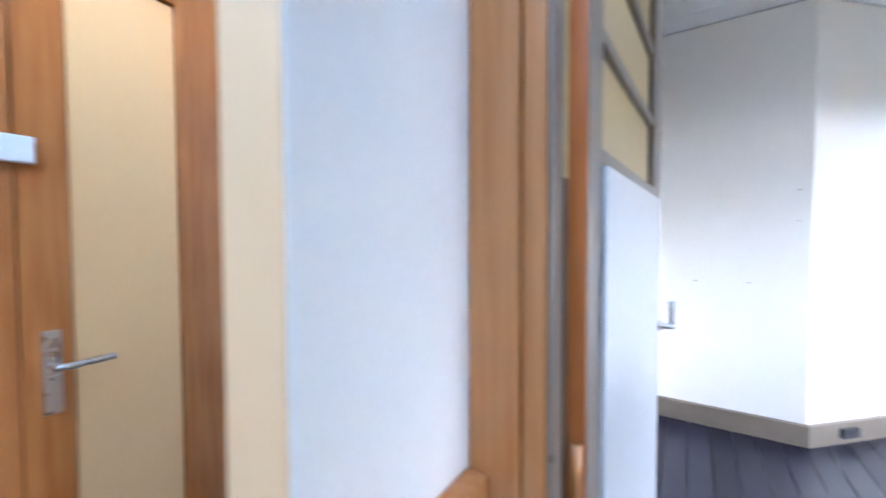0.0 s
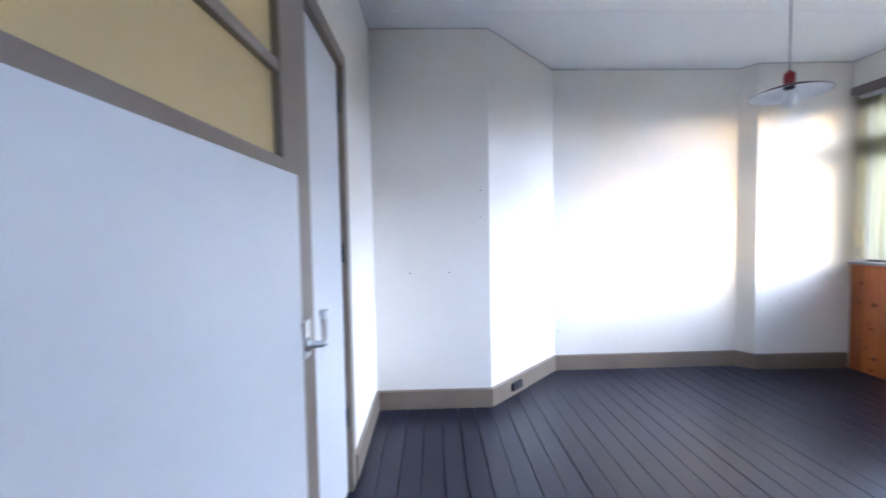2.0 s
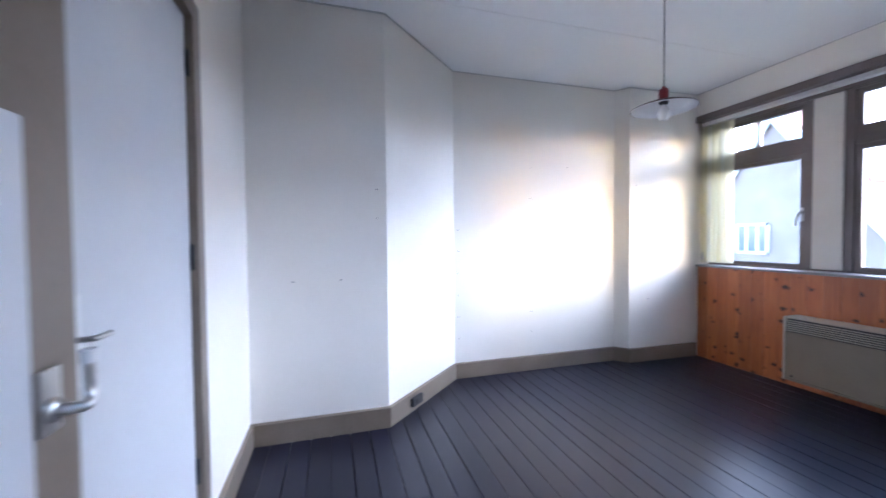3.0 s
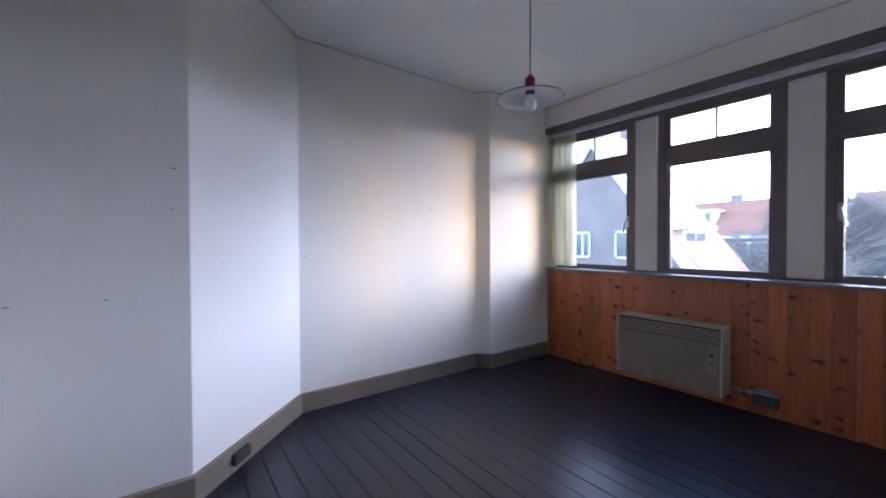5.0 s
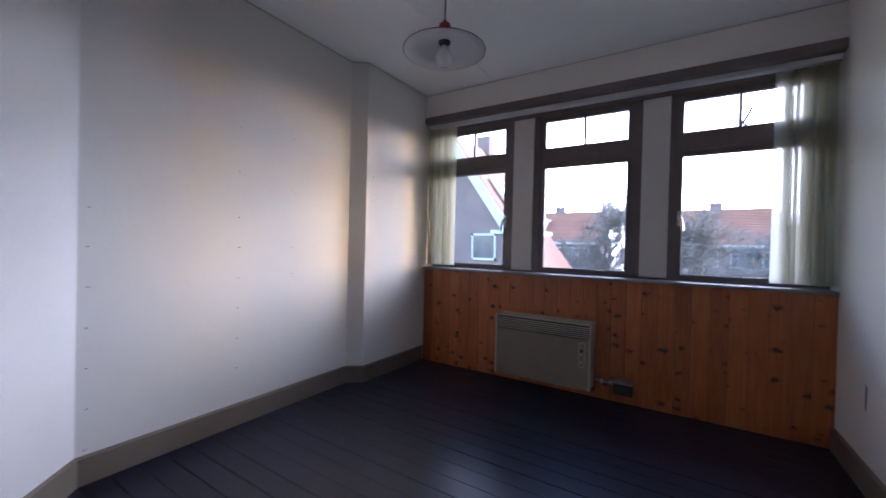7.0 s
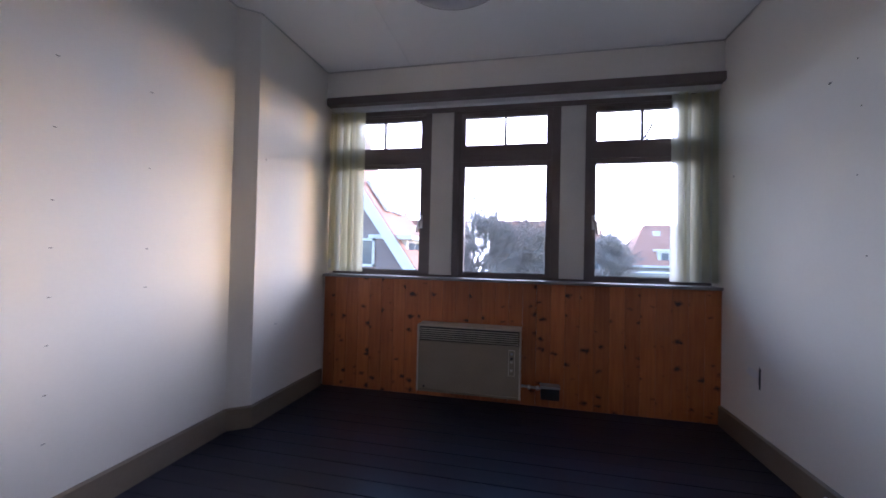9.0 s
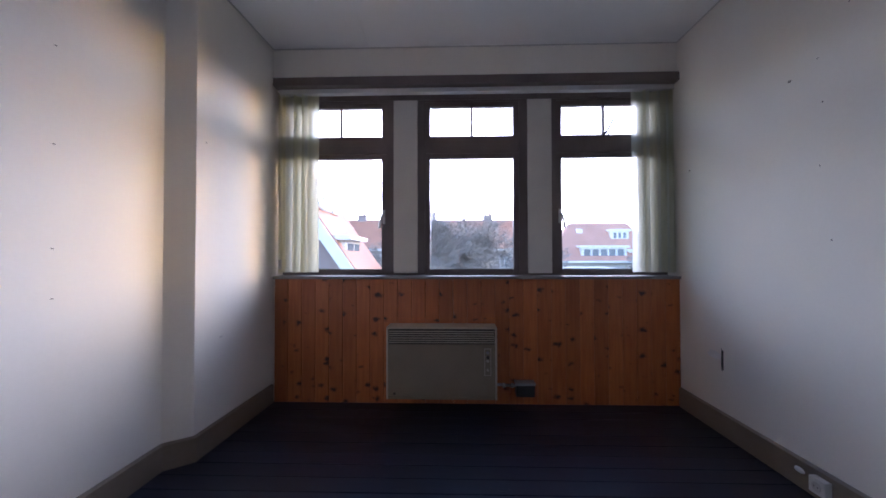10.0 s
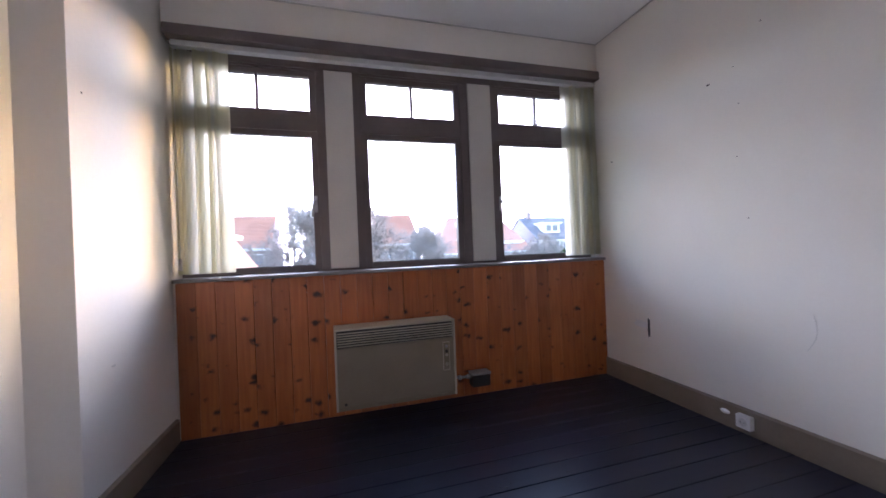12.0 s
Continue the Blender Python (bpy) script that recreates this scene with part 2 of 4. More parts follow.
def boxes(name, mat, parts, bevel=0.0, parent=None):
    bm = bmesh.new()
    for lo, hi in parts:
        add_box(bm, lo, hi, bevel)
    ob = new(name, mesh_from(bm, name, mat))
    ob.parent = parent
    return ob


def prism(name, mat, outline, z0, z1, parent=None):
    bm = bmesh.new()
    low = [bm.verts.new((x, y, z0)) for x, y in outline]
    high = [bm.verts.new((x, y, z1)) for x, y in outline]
    bm.faces.new(low[::-1])
    bm.faces.new(high)
    n = len(outline)
    for i in range(n):
        bm.faces.new((low[i], low[(i + 1) % n], high[(i + 1) % n], high[i]))
    ob = new(name, mesh_from(bm, name, mat))
    ob.parent = parent
    return ob


def lathe(name, mat, profile, steps=40, parent=None):
    """A turned body round z from (radius, height) pairs."""
    bm = bmesh.new()
    rings = []
    for r, z in profile:
        if r < 1e-5:
            rings.append([bm.verts.new((0, 0, z))] * steps)
        else:
            rings.append([bm.verts.new((r * math.cos(2 * math.pi * i / steps), r * math.sin(2 * math.pi * i / steps), z)) for i in range(steps)])
    for a, b in zip(rings, rings[1:]):
        for i in range(steps):
            vs = []
            for v in (a[i], a[(i + 1) % steps], b[(i + 1) % steps], b[i]):
                if v not in vs:
                    vs.append(v)
            if len(vs) > 2:
                bm.faces.new(vs)
    ob = new(name, mesh_from(bm, name, mat, True))
    ob.parent = parent
    return ob


def tube(name, mat, pts, radius, parent=None, sides=10, smooth_path=True):
    cu = bpy.data.curves.new(name, "CURVE")
    cu.dimensions, cu.bevel_depth, cu.bevel_resolution, cu.use_fill_caps = "3D", radius, max(sides // 4, 1), True
    sp = cu.splines.new("NURBS" if smooth_path and len(pts) > 2 else "POLY")
    sp.points.add(len(pts) - 1)
    for q, p in zip(sp.points, pts):
        q.co = (*p, 1)
    if smooth_path and len(pts) > 2:
        sp.order_u, sp.use_endpoint_u = 3, True
    cu.materials.append(mat)
    tmp = bpy.data.objects.new(name, cu)
    me = bpy.data.meshes.new_from_object(tmp)
    bpy.data.objects.remove(tmp)
    ob = new(name, me)
    ob.parent = parent
    return ob


def thing(name, place=(0, 0, 0), turn=0.0, **tags):
    e = new(name)
    e.matrix_basis = pose(*place, 0, 0, turn)
    return tagged(e, **tags)


# ---- the plan ----
TOP = 2.85
XW = 4.24                # room face of the boarded window wall
XP = 4.44                # plane of the window panes
YR = 0.785               # room face of the right wall
XB = -0.11               # room face of the back wall
LEFT = [(XB, 3.43), (0.77, 3.43), (1.49, 4.15), (3.275, 4.15), (3.368, 4.032), (XW + 0.02, 4.01)]

# floor slab, ceilings
tagged(boxes("floor", GAP, [((-1.4, -1.2, -0.25), (4.6, 4.4, -0.02))]), "dark painted wooden board floor of the room", kind="structure")
ceil = boxes("ceiling", CEILING, [((XB - 0.12, YR - 0.1, TOP), (4.6, 3.2165, TOP + 0.15)), ((XB - 0.12, 3.2205, TOP), (4.6, 4.4, TOP + 0.15)),
                                  ((XB - 0.12, 3.2165, TOP + 0.005), (4.6, 3.2205, TOP + 0.15)), ((-1.4, -1.2, TOP), (-1.25, YR - 0.1, TOP + 0.15)), ((0.9, -1.2, TOP), (4.6, YR - 0.1, TOP + 0.15)), ((-1.25, -1.2, TOP), (0.9, -1.15, TOP + 0.15)), ((-1.25, 0.1, TOP), (0.9, YR - 0.1, TOP + 0.15)), ((-1.4, YR - 0.1, TOP), (XB - 0.12, 4.4, TOP + 0.15))])
tagged(ceil, "flat white painted board ceiling with one thin joint", kind="structure")

# left wall: bends out round the alcove, then a shallow chimney breast
outline = LEFT + [(4.56, 4.003), (4.56, 4.4), (-0.23, 4.4), (-0.23, 3.43)]
tagged(prism("wall_left", PLASTER, outline, -0.02, TOP), "white painted plaster wall with filled screw holes", kind="structure")

# right wall with the doorway, header above it
DOOR_X0, DOOR_X1, DOOR_TOP = 0.0, 0.82, 2.16
tagged(boxes("wall_right", PLASTER, [((DOOR_X1, 0.64, -0.02), (4.6, YR, TOP)), ((DOOR_X0 - 0.03, 0.64, DOOR_TOP), (DOOR_X1, YR, TOP)),
                                     ((-0.232, 0.64, -0.02), (-0.03, YR, TOP))]), "white painted plaster wall with marks and a torn spot", kind="structure")
# back wall with a cupboard door
CUP_Y0, CUP_Y1, CUP_TOP = 1.70, 2.56, 2.24
tagged(boxes("wall_back", PLASTER, [((-0.23, YR, -0.02), (XB, CUP_Y0, TOP)), ((-0.23, CUP_Y1, -0.02), (XB, 3.43, TOP)), ((-0.23, CUP_Y0, CUP_TOP), (XB, CUP_Y1, TOP))]),
       "white painted plaster wall beside the cupboard door", kind="structure")
# facade
HALL_Y0, HALL_Y1 = -0.3, 0.25
tagged(boxes("wall_window", PLASTER, [((XW + 0.02, YR, -0.02), (4.56, 4.008, 0.98)), ((XW, YR, 2.615), (4.56, 4.4, TOP)), ((4.30, YR, 2.53), (4.56, 4.4, 2.615)),
                                      ((4.36, -1.2, -0.02), (4.56, HALL_Y0, TOP)), ((4.36, HALL_Y1, -0.02), (4.56, 0.64, TOP)),
                                      ((4.36, HALL_Y0, -0.02), (4.56, HALL_Y1, 1.2)), ((4.36, HALL_Y0, 2.3), (4.56, HALL_Y1, TOP))]),
       "white plaster window wall above the boarding", kind="structure")

# landing outside the room
tagged(boxes("wall_hall", PLASTER, [((-1.42, -1.2, -0.02), (-1.30, 4.4, TOP)), ((-1.30, -1.3, -0.02), (4.56, -1.2, TOP)), ((-1.30, 1.05, -0.02), (-0.232, 1.15, TOP))]),
       "plain pale landing wall", kind="structure")
tagged(prism("wall_pier", PLASTER, [(-0.13, 0.61), (-0.13, 0.3245), (-0.132, 0.3235), (-0.132, 0.64)], -0.02, TOP), "white painted landing wall beside the door frame", kind="structure")
tagged(prism("wall_pier_edge", WARM_LIT, [(-0.1335, 0.64), (-0.1335, 0.3228), (-0.18, 0.30), (-0.30, 0.40), (-0.30, 0.64)], -0.02, TOP), "corner of the landing wall with warm light in its colour", kind="structure")

# baseboards
BH, BT = 0.145, 0.02


def baseboard(points, off):
    inner = []
    n = len(points)
    for i, p in enumerate(points):
        dirs = []
        if i > 0:
            dirs.append((Vector(p) - Vector(points[i - 1])).normalized())
        if i < n - 1:
            dirs.append((Vector(points[i + 1]) - Vector(p)).normalized())
        nrm = sum((Vector((d.y, -d.x)) for d in dirs), Vector((0, 0)))
        nrm.normalize()
        k = off / max(nrm.dot(Vector((dirs[0].y, -dirs[0].x))), 0.3)
        inner.append((p[0] + nrm.x * k, p[1] + nrm.y * k))
    bm = bmesh.new()
    rows = []
    for (ax, ay), (bx, by) in zip(points, inner):
        f = 0.6
        rows.append([bm.verts.new(v) for v in ((ax, ay, 0), (bx, by, 0), (bx, by, BH - 0.008), (bx + (ax - bx) * f, by + (ay - by) * f, BH), (ax, ay, BH))])
    for r, s in zip(rows, rows[1:]):
        for i in range(5):
            bm.faces.new((r[i], r[(i + 1) % 5], s[(i + 1) % 5], s[i]))
    bm.faces.new(rows[0])
    bm.faces.new(rows[-1][::-1])
    return tagged(new("baseboard", mesh_from(bm, "baseboard", TAUPE)), "taupe gloss painted wooden baseboard", kind="structure")


baseboard([(XB, 2.60), (XB, 3.43), (0.77, 3.43), (1.49, 4.15), (3.275, 4.15), (3.368, 4.032), (XW - 0.003, 4.0105)], BT)
baseboard([(XW - 0.003, YR), (DOOR_X1 + 0.07, YR)], BT)
# thin cord trim where walls meet the ceiling
CORD = surface("ceiling_trim", (0.50, 0.49, 0.47), (0.6, 0.59, 0.57), 0.6, 50, 4, 0)
trim_pts = [(XB + 0.004, 0.80), (XB + 0.004, 3.426), (0.772, 3.426), (1.492, 4.146), (3.271, 4.146), (3.363, 4.028), (XW - 0.004, 4.006), (XW - 0.004, 0.79), (0.0, 0.79)]
tagged(tube("trim", CORD, [(x, y, TOP - 0.004) for x, y in trim_pts], 0.006, smooth_path=False), "thin grey trim along the ceiling edge", kind="structure")

# window joinery
BAYS = [(2.95, 4.002), (1.83, 2.95), (0.785, 1.83)]
PANES = [(3.16, 3.86), (2.045, 2.745), (0.94, 1.64)]


def window(k, y0, y1, g0, g1):
    w = tagged(new("window_%d" % k), "brown painted wooden window with a small divided light above", "window", "windows in the boarded wall", "structure")
    fx0, fx1 = 4.405, 4.50
    z_low, z_mid, z_up, z_top = 1.057, 1.994, 2.184, 2.432
    boxes("frame", BROWN, [((fx0, y0, 1.0), (fx1, g0 - 0.045, 2.53)), ((fx0, g1 + 0.045, 1.0), (fx1, y1, 2.53)),
                           ((fx0, g0 - 0.045, 2.47), (fx1, g1 + 0.045, 2.53)), ((fx0 + 0.004, g0 - 0.045, z_mid + 0.0378), (fx1, g1 + 0.045, z_up - 0.0378)),
                           ((fx0, g0 - 0.045, 1.0), (fx1, g1 + 0.045, 1.022))], 0.004, w)
    for za, zb, nm in ((z_low, z_mid, "casement"), (z_up, z_top, "toplight")):
        e, lap = 0.0385, 0.048
        boxes(nm, BROWN, [((4.42, g0 - lap, za - e), (4.47, g0, zb + e)), ((4.42, g1, za - e), (4.47, g1 + lap, zb + e)),
                          ((4.42, g0, za - e), (4.47, g1, za)), ((4.42, g0, zb), (4.47, g1, zb + e))], 0.005, w)
        pane = boxes("pane", GLASS, [((4.445, g0 - 0.01, za - 0.01), (4.449, g1 + 0.01, zb + 0.01))], 0, w)
    gm = (g0 + g1) / 2
    boxes("glazing_bar", BROWN, [((4.425, gm - 0.011, z_up), (4.465, gm + 0.011, z_top))], 0.003, w)
    # pale bead along the bottom of the pane
    boxes("bead", SILL, [((4.415, g0, z_low - 0.006), (4.4195, g1, z_low + 0.002))], 0, w)
    if k != 2:
        hy = g0 - 0.02 if k == 1 else g1 + 0.02
        # casement fastener: plate and hanging lever
        boxes("fastener_plate", STEEL, [((4.412, hy - 0.011, 1.44), (4.4195, hy + 0.011, 1.56))], 0.002, w)
        sgn = 1 if k == 1 else -1
        tube("fastener_lever", STEEL, [(4.41, hy, 1.52), (4.385, hy + 0.01 * sgn, 1.515), (4.375, hy + 0.02 * sgn, 1.47), (4.37, hy + 0.028 * sgn, 1.40)], 0.011, w)
        lathe("fastener_boss", STEEL, [(0, 0.022), (0.012, 0.02), (0.014, 0.0), (0, 0.0)], 16, w).matrix_basis = pose(4.412, hy, 1.52, 0, -90, 0)
    if k == 3:
        tube("stay", DARK, [(4.412, gm + 0.01, 2.165), (4.395, gm - 0.005, 2.19), (4.385, gm - 0.03, 2.23), (4.38, gm - 0.055, 2.275), (4.38, gm - 0.057, 2.30)], 0.009, w)
        tube("stay_arm", DARK, [(4.412, gm - 0.05, 2.162), (4.398, gm - 0.03, 2.175), (4.392, gm - 0.012, 2.20)], 0.007, w)
    return w


for k, ((y0, y1), (g0, g1)) in enumerate(zip(BAYS, PANES), 1):
    window(k, y0, y1, g0, g1)
for y0, y1 in ((2.85, 3.052), (1.733, 1.931)):
    tagged(boxes("trim", PIER, [((4.385, y0, 1.024), (4.404, y1, 2.478))], 0.003), "cream board covering the post between windows", kind="structure")
tagged(boxes("trim", BROWN, [((4.385, YR, 2.482), (4.404, 3.99, 2.53))], 0.002), "brown head board over the windows", kind="structure")
tagged(boxes("trim", BROWN, [((4.205, YR + 0.002, 2.535), (4.298, 3.998, 2.603))], 0.006), "dark brown wooden pelmet board", kind="structure")
tagged(boxes("window_sill", SILL, [((4.215, YR + 0.002, 0.985), (4.404, 3.998, 1.008))], 0.006), "grey brown painted window sill board", kind="structure")
# landing window
hw = tagged(new("window_4"), "plain white landing window", "window", kind="structure")
boxes("frame", OUTWHITE, [((4.42, HALL_Y0, 1.2), (4.5, HALL_Y0 + 0.06, 2.3)), ((4.42, HALL_Y1 - 0.06, 1.2), (4.5, HALL_Y1, 2.3)), ((4.42, HALL_Y0, 1.2), (4.5, HALL_Y1, 1.26)),
                          ((4.42, HALL_Y0, 2.24), (4.5, HALL_Y1, 2.3)), ((4.42, HALL_Y0, 1.92), (4.5, HALL_Y1, 1.98))], 0.004, hw)
boxes("pane", GLASS, [((4.455, HALL_Y0, 1.2), (4.459, HALL_Y1, 2.3))], 0, hw)

# unseen rooflight, added over the landing to brighten it
RX0, RX1, RY0, RY1 = -1.25, 0.9, -1.15, 0.1
rl = tagged(new("window_5"), "unseen rooflight added to brighten the landing", "window", kind="structure")
boxes("frame", OUTWHITE, [((RX0, RY0, TOP - 0.01), (RX0 + 0.04, RY1, TOP + 0.3)), ((RX1 - 0.04, RY0, TOP - 0.01), (RX1, RY1, TOP + 0.3)),
                          ((RX0 + 0.04, RY0, TOP - 0.01), (RX1 - 0.04, RY0 + 0.04, TOP + 0.3)), ((RX0 + 0.04, RY1 - 0.04, TOP - 0.01), (RX1 - 0.04, RY1, TOP + 0.3))], 0.003, rl)
boxes("pane", GLASS, [((RX0 + 0.04, RY0 + 0.04, TOP + 0.2), (RX1 - 0.04, RY1 - 0.04, TOP + 0.204))], 0, rl)


# ---- doors ----
def cupboard_door():
    d = tagged(new("door_2"), "closed white flush cupboard door in a taupe frame", "door", kind="structure")
    boxes("frame", TAUPE, [((-0.2, CUP_Y1 - 0.055, 0), (XB + 0.014, CUP_Y1 + 0.02, CUP_TOP + 0.01)), ((-0.2, CUP_Y0 - 0.02, 0), (XB + 0.014, CUP_Y0 + 0.055, CUP_TOP + 0.01)),
                           ((-0.2, CUP_Y0 + 0.055, CUP_TOP - 0.06), (XB + 0.014, CUP_Y1 - 0.055, CUP_TOP + 0.01))], 0.004, d)
    boxes("leaf", WHITE, [((-0.165, CUP_Y0 + 0.058, 0.008), (-0.125, CUP_Y1 - 0.058, CUP_TOP - 0.063))], 0.003, d)
    for z in (0.35, 1.2, 1.95):
        lathe("hinge", DARK, [(0, 0), (0.008, 0), (0.008, 0.1), (0, 0.1)], 12, d).matrix_basis = pose(-0.118, CUP_Y1 - 0.058, z)
    boxes("lock_plate", SOCKET, [((-0.1245, CUP_Y0 + 0.085, 1.0), (-0.119, CUP_Y0 + 0.12, 1.2))], 0.002, d)
    tube("lever", STEEL, [(-0.12, CUP_Y0 + 0.1, 1.105), (-0.09, CUP_Y0 + 0.1, 1.105), (-0.085, CUP_Y0 + 0.115, 1.105), (-0.085, CUP_Y0 + 0.16, 1.105)], 0.007, d)
    return d


cupboard_door()


def room_door():
    """Leaf in its own axes: y along the leaf from the hinge, x = 0 at the face towards the room."""
    d = thing("door_1", (0.013, 0.69, 0.0), -2.6, label="open white panelled door with amber glass lights and steel handle", category="door", kind="structure")
    W, H, T = 0.80, 2.135, 0.04
    bars = [1.675, 1.865]
    z0, z1, ya, yb = 1.495, 2.05, 0.078, 0.66
    boxes("stile", TAUPE, [((-T, 0.0, 0.01), (0, ya, H)), ((-T, yb, 0.01), (0, W, H)), ((-T, ya, z1), (0, yb, H)), ((-T, ya, 0.01), (0, yb, z0))], 0.004, d)
    boxes("edge", EDGE_WOOD, [((-T + 0.001, -0.004, 0.012), (-0.001, -0.0005, H - 0.002))], 0, d)
    boxes("glazing_bar", TAUPE, [((-0.03, ya, z - 0.012), (-0.004, yb, z + 0.012)) for z in bars], 0.004, d)
    zs = [z0, *bars, z1]
    for a, b in zip(zs, zs[1:]):
        boxes("pane", AMBER, [((-0.022, ya - 0.005, a), (-0.018, yb + 0.005, b))], 0, d)
    boxes("panel", WHITE, [((0.0005, 0.07, 0.09), (0.009, 0.705, 1.467))], 0.003, d)
    boxes("lock_plate", STEEL, [((0.0005, 0.718, 1.065), (0.007, 0.756, 1.15))], 0.004, d)
    lathe("rosette", STEEL, [(0, 0.010), (0.013, 0.009), (0.016, 0.005), (0.016, 0.0), (0, 0.0)], 24, d).matrix_basis = pose(0.0072, 0.734, 1.096, 0, 90, 0)
    tube("lever", STEEL, [(0.005, 0.734, 1.096), (0.036, 0.734, 1.096), (0.042, 0.740, 1.096), (0.042, 0.748, 1.098), (0.040, 0.756, 1.104), (0.038, 0.759, 1.12), (0.038, 0.757, 1.152)], 0.008, d)
    tube("knob", SOCKET, [(0.038, 0.757, 1.150), (0.038, 0.756, 1.168)], 0.010, d)
    boxes("latch", STEEL, [((-0.03, W + 0.0005, 1.0), (-0.01, W + 0.003, 1.2))], 0, d)
    for z in (0.25, 0.98, 1.85):
        lathe("hinge", WOOD, [(0, 0), (0.008, 0), (0.008, 0.09), (0, 0.09)], 12, d).matrix_basis = pose(-0.01, -0.012, z)
    return d


room_door()
# lining of the doorway: varnished wood towards the landing, taupe paint towards the room
df = tagged(new("door_frame"), "doorway lining, varnished wood and taupe paint", "door frame", kind="structure")
boxes("architrave", WOOD, [((-0.128, 0.605, 0), (-0.055, 0.638, DOOR_TOP + 0.08)), ((-0.053, 0.615, 0), (-0.021, 0.639, DOOR_TOP + 0.05)),
                           ((DOOR_X1 - 0.02, 0.615, 0), (DOOR_X1 + 0.08, 0.638, DOOR_TOP + 0.08)), ((-0.021, 0.615, DOOR_TOP - 0.02), (DOOR_X1 - 0.02, 0.638, DOOR_TOP + 0.08))], 0.004, df)
# dark strip standing in for the shade in the gap beside the leaf
boxes("gap_shade", HALLFLOOR, [((-0.029, 0.6725, 0), (-0.013, 0.684, 1.44))], 0, df)
# no real pane: amber strip painted as the door glass's reflection in the jamb
boxes("pane", AMBER, [((-0.029, 0.6725, 1.44), (-0.013, 0.684, DOOR_TOP - 0.022))], 0, df)
boxes("lining", TAUPE, [((-0.0205, 0.618, 0), (-0.014, 0.664, DOOR_TOP - 0.022)), ((DOOR_X1 - 0.018, 0.641, 0), (DOOR_X1 - 0.001, YR + 0.012, DOOR_TOP - 0.002)),
                        ((-0.012, 0.641, DOOR_TOP - 0.02), (DOOR_X1 - 0.018, YR + 0.012, DOOR_TOP - 0.002))], 0.003, df)
boxes("architrave", TAUPE, [((DOOR_X1 + 0.001, YR + 0.001, 0), (DOOR_X1 + 0.07, YR + 0.016, DOOR_TOP + 0.07)), ((-0.1, YR + 0.001, DOOR_TOP), (DOOR_X1, YR + 0.016, DOOR_TOP + 0.07))], 0.003, df)


def landing_door(y_far, width, wood_panel):
    d = tagged(new("door_3"), "closed cream door with varnished wooden stiles", "door", kind="structure")
    x = -1.299
    ya, yb = y_far - width, y_far
    boxes("frame", DEEP_WOOD, [((x, yb - 0.16, 0), (x + 0.05, yb, 2.2)), ((x, ya - 0.1, 0), (x + 0.05, ya, 2.2)), ((x, ya, 2.1), (x + 0.05, yb - 0.16, 2.2))], 0.006, d)
    boxes("stile", DEEP_WOOD, [((x, ya + 0.002, 0.01), (x + 0.04, ya + 0.1, 2.098))], 0.004, d)
    boxes("panel", wood_panel, [((x, ya + 0.102, 0.01), (x + 0.034, yb - 0.162, 2.098))], 0.004, d)
    boxes("lock_plate", STEEL, [((x + 0.0405, ya + 0.04, 0.9), (x + 0.046, ya + 0.075, 1.12))], 0.003, d)
    tube("lever", STEEL, [(x + 0.045, ya + 0.055, 1.03), (x + 0.09, ya + 0.055, 1.03), (x + 0.1, ya + 0.07, 1.03), (x + 0.1, ya + 0.17, 1.035)], 0.009, d)
    boxes("rim_lock", SOCKET, [((x + 0.0405, ya - 0.03, 1.545), (x + 0.075, ya + 0.035, 1.61))], 0.005, d)
    return d


landing_door(0.86, 0.52, DOOR_CREAM)
tagged(boxes("door_4", DEEP_WOOD, [((-1.299, -0.62, 0.005), (-1.255, 0.235, 2.1))], 0.006), "dark varnished wooden landing door", "door", kind="structure")
tagged(boxes("handrail", WOOD, [((-0.129, 0.30, 1.0), (-0.095, 0.603, 1.035))], 0.006), "varnished wooden rail fixed to the landing wall", "handrail")


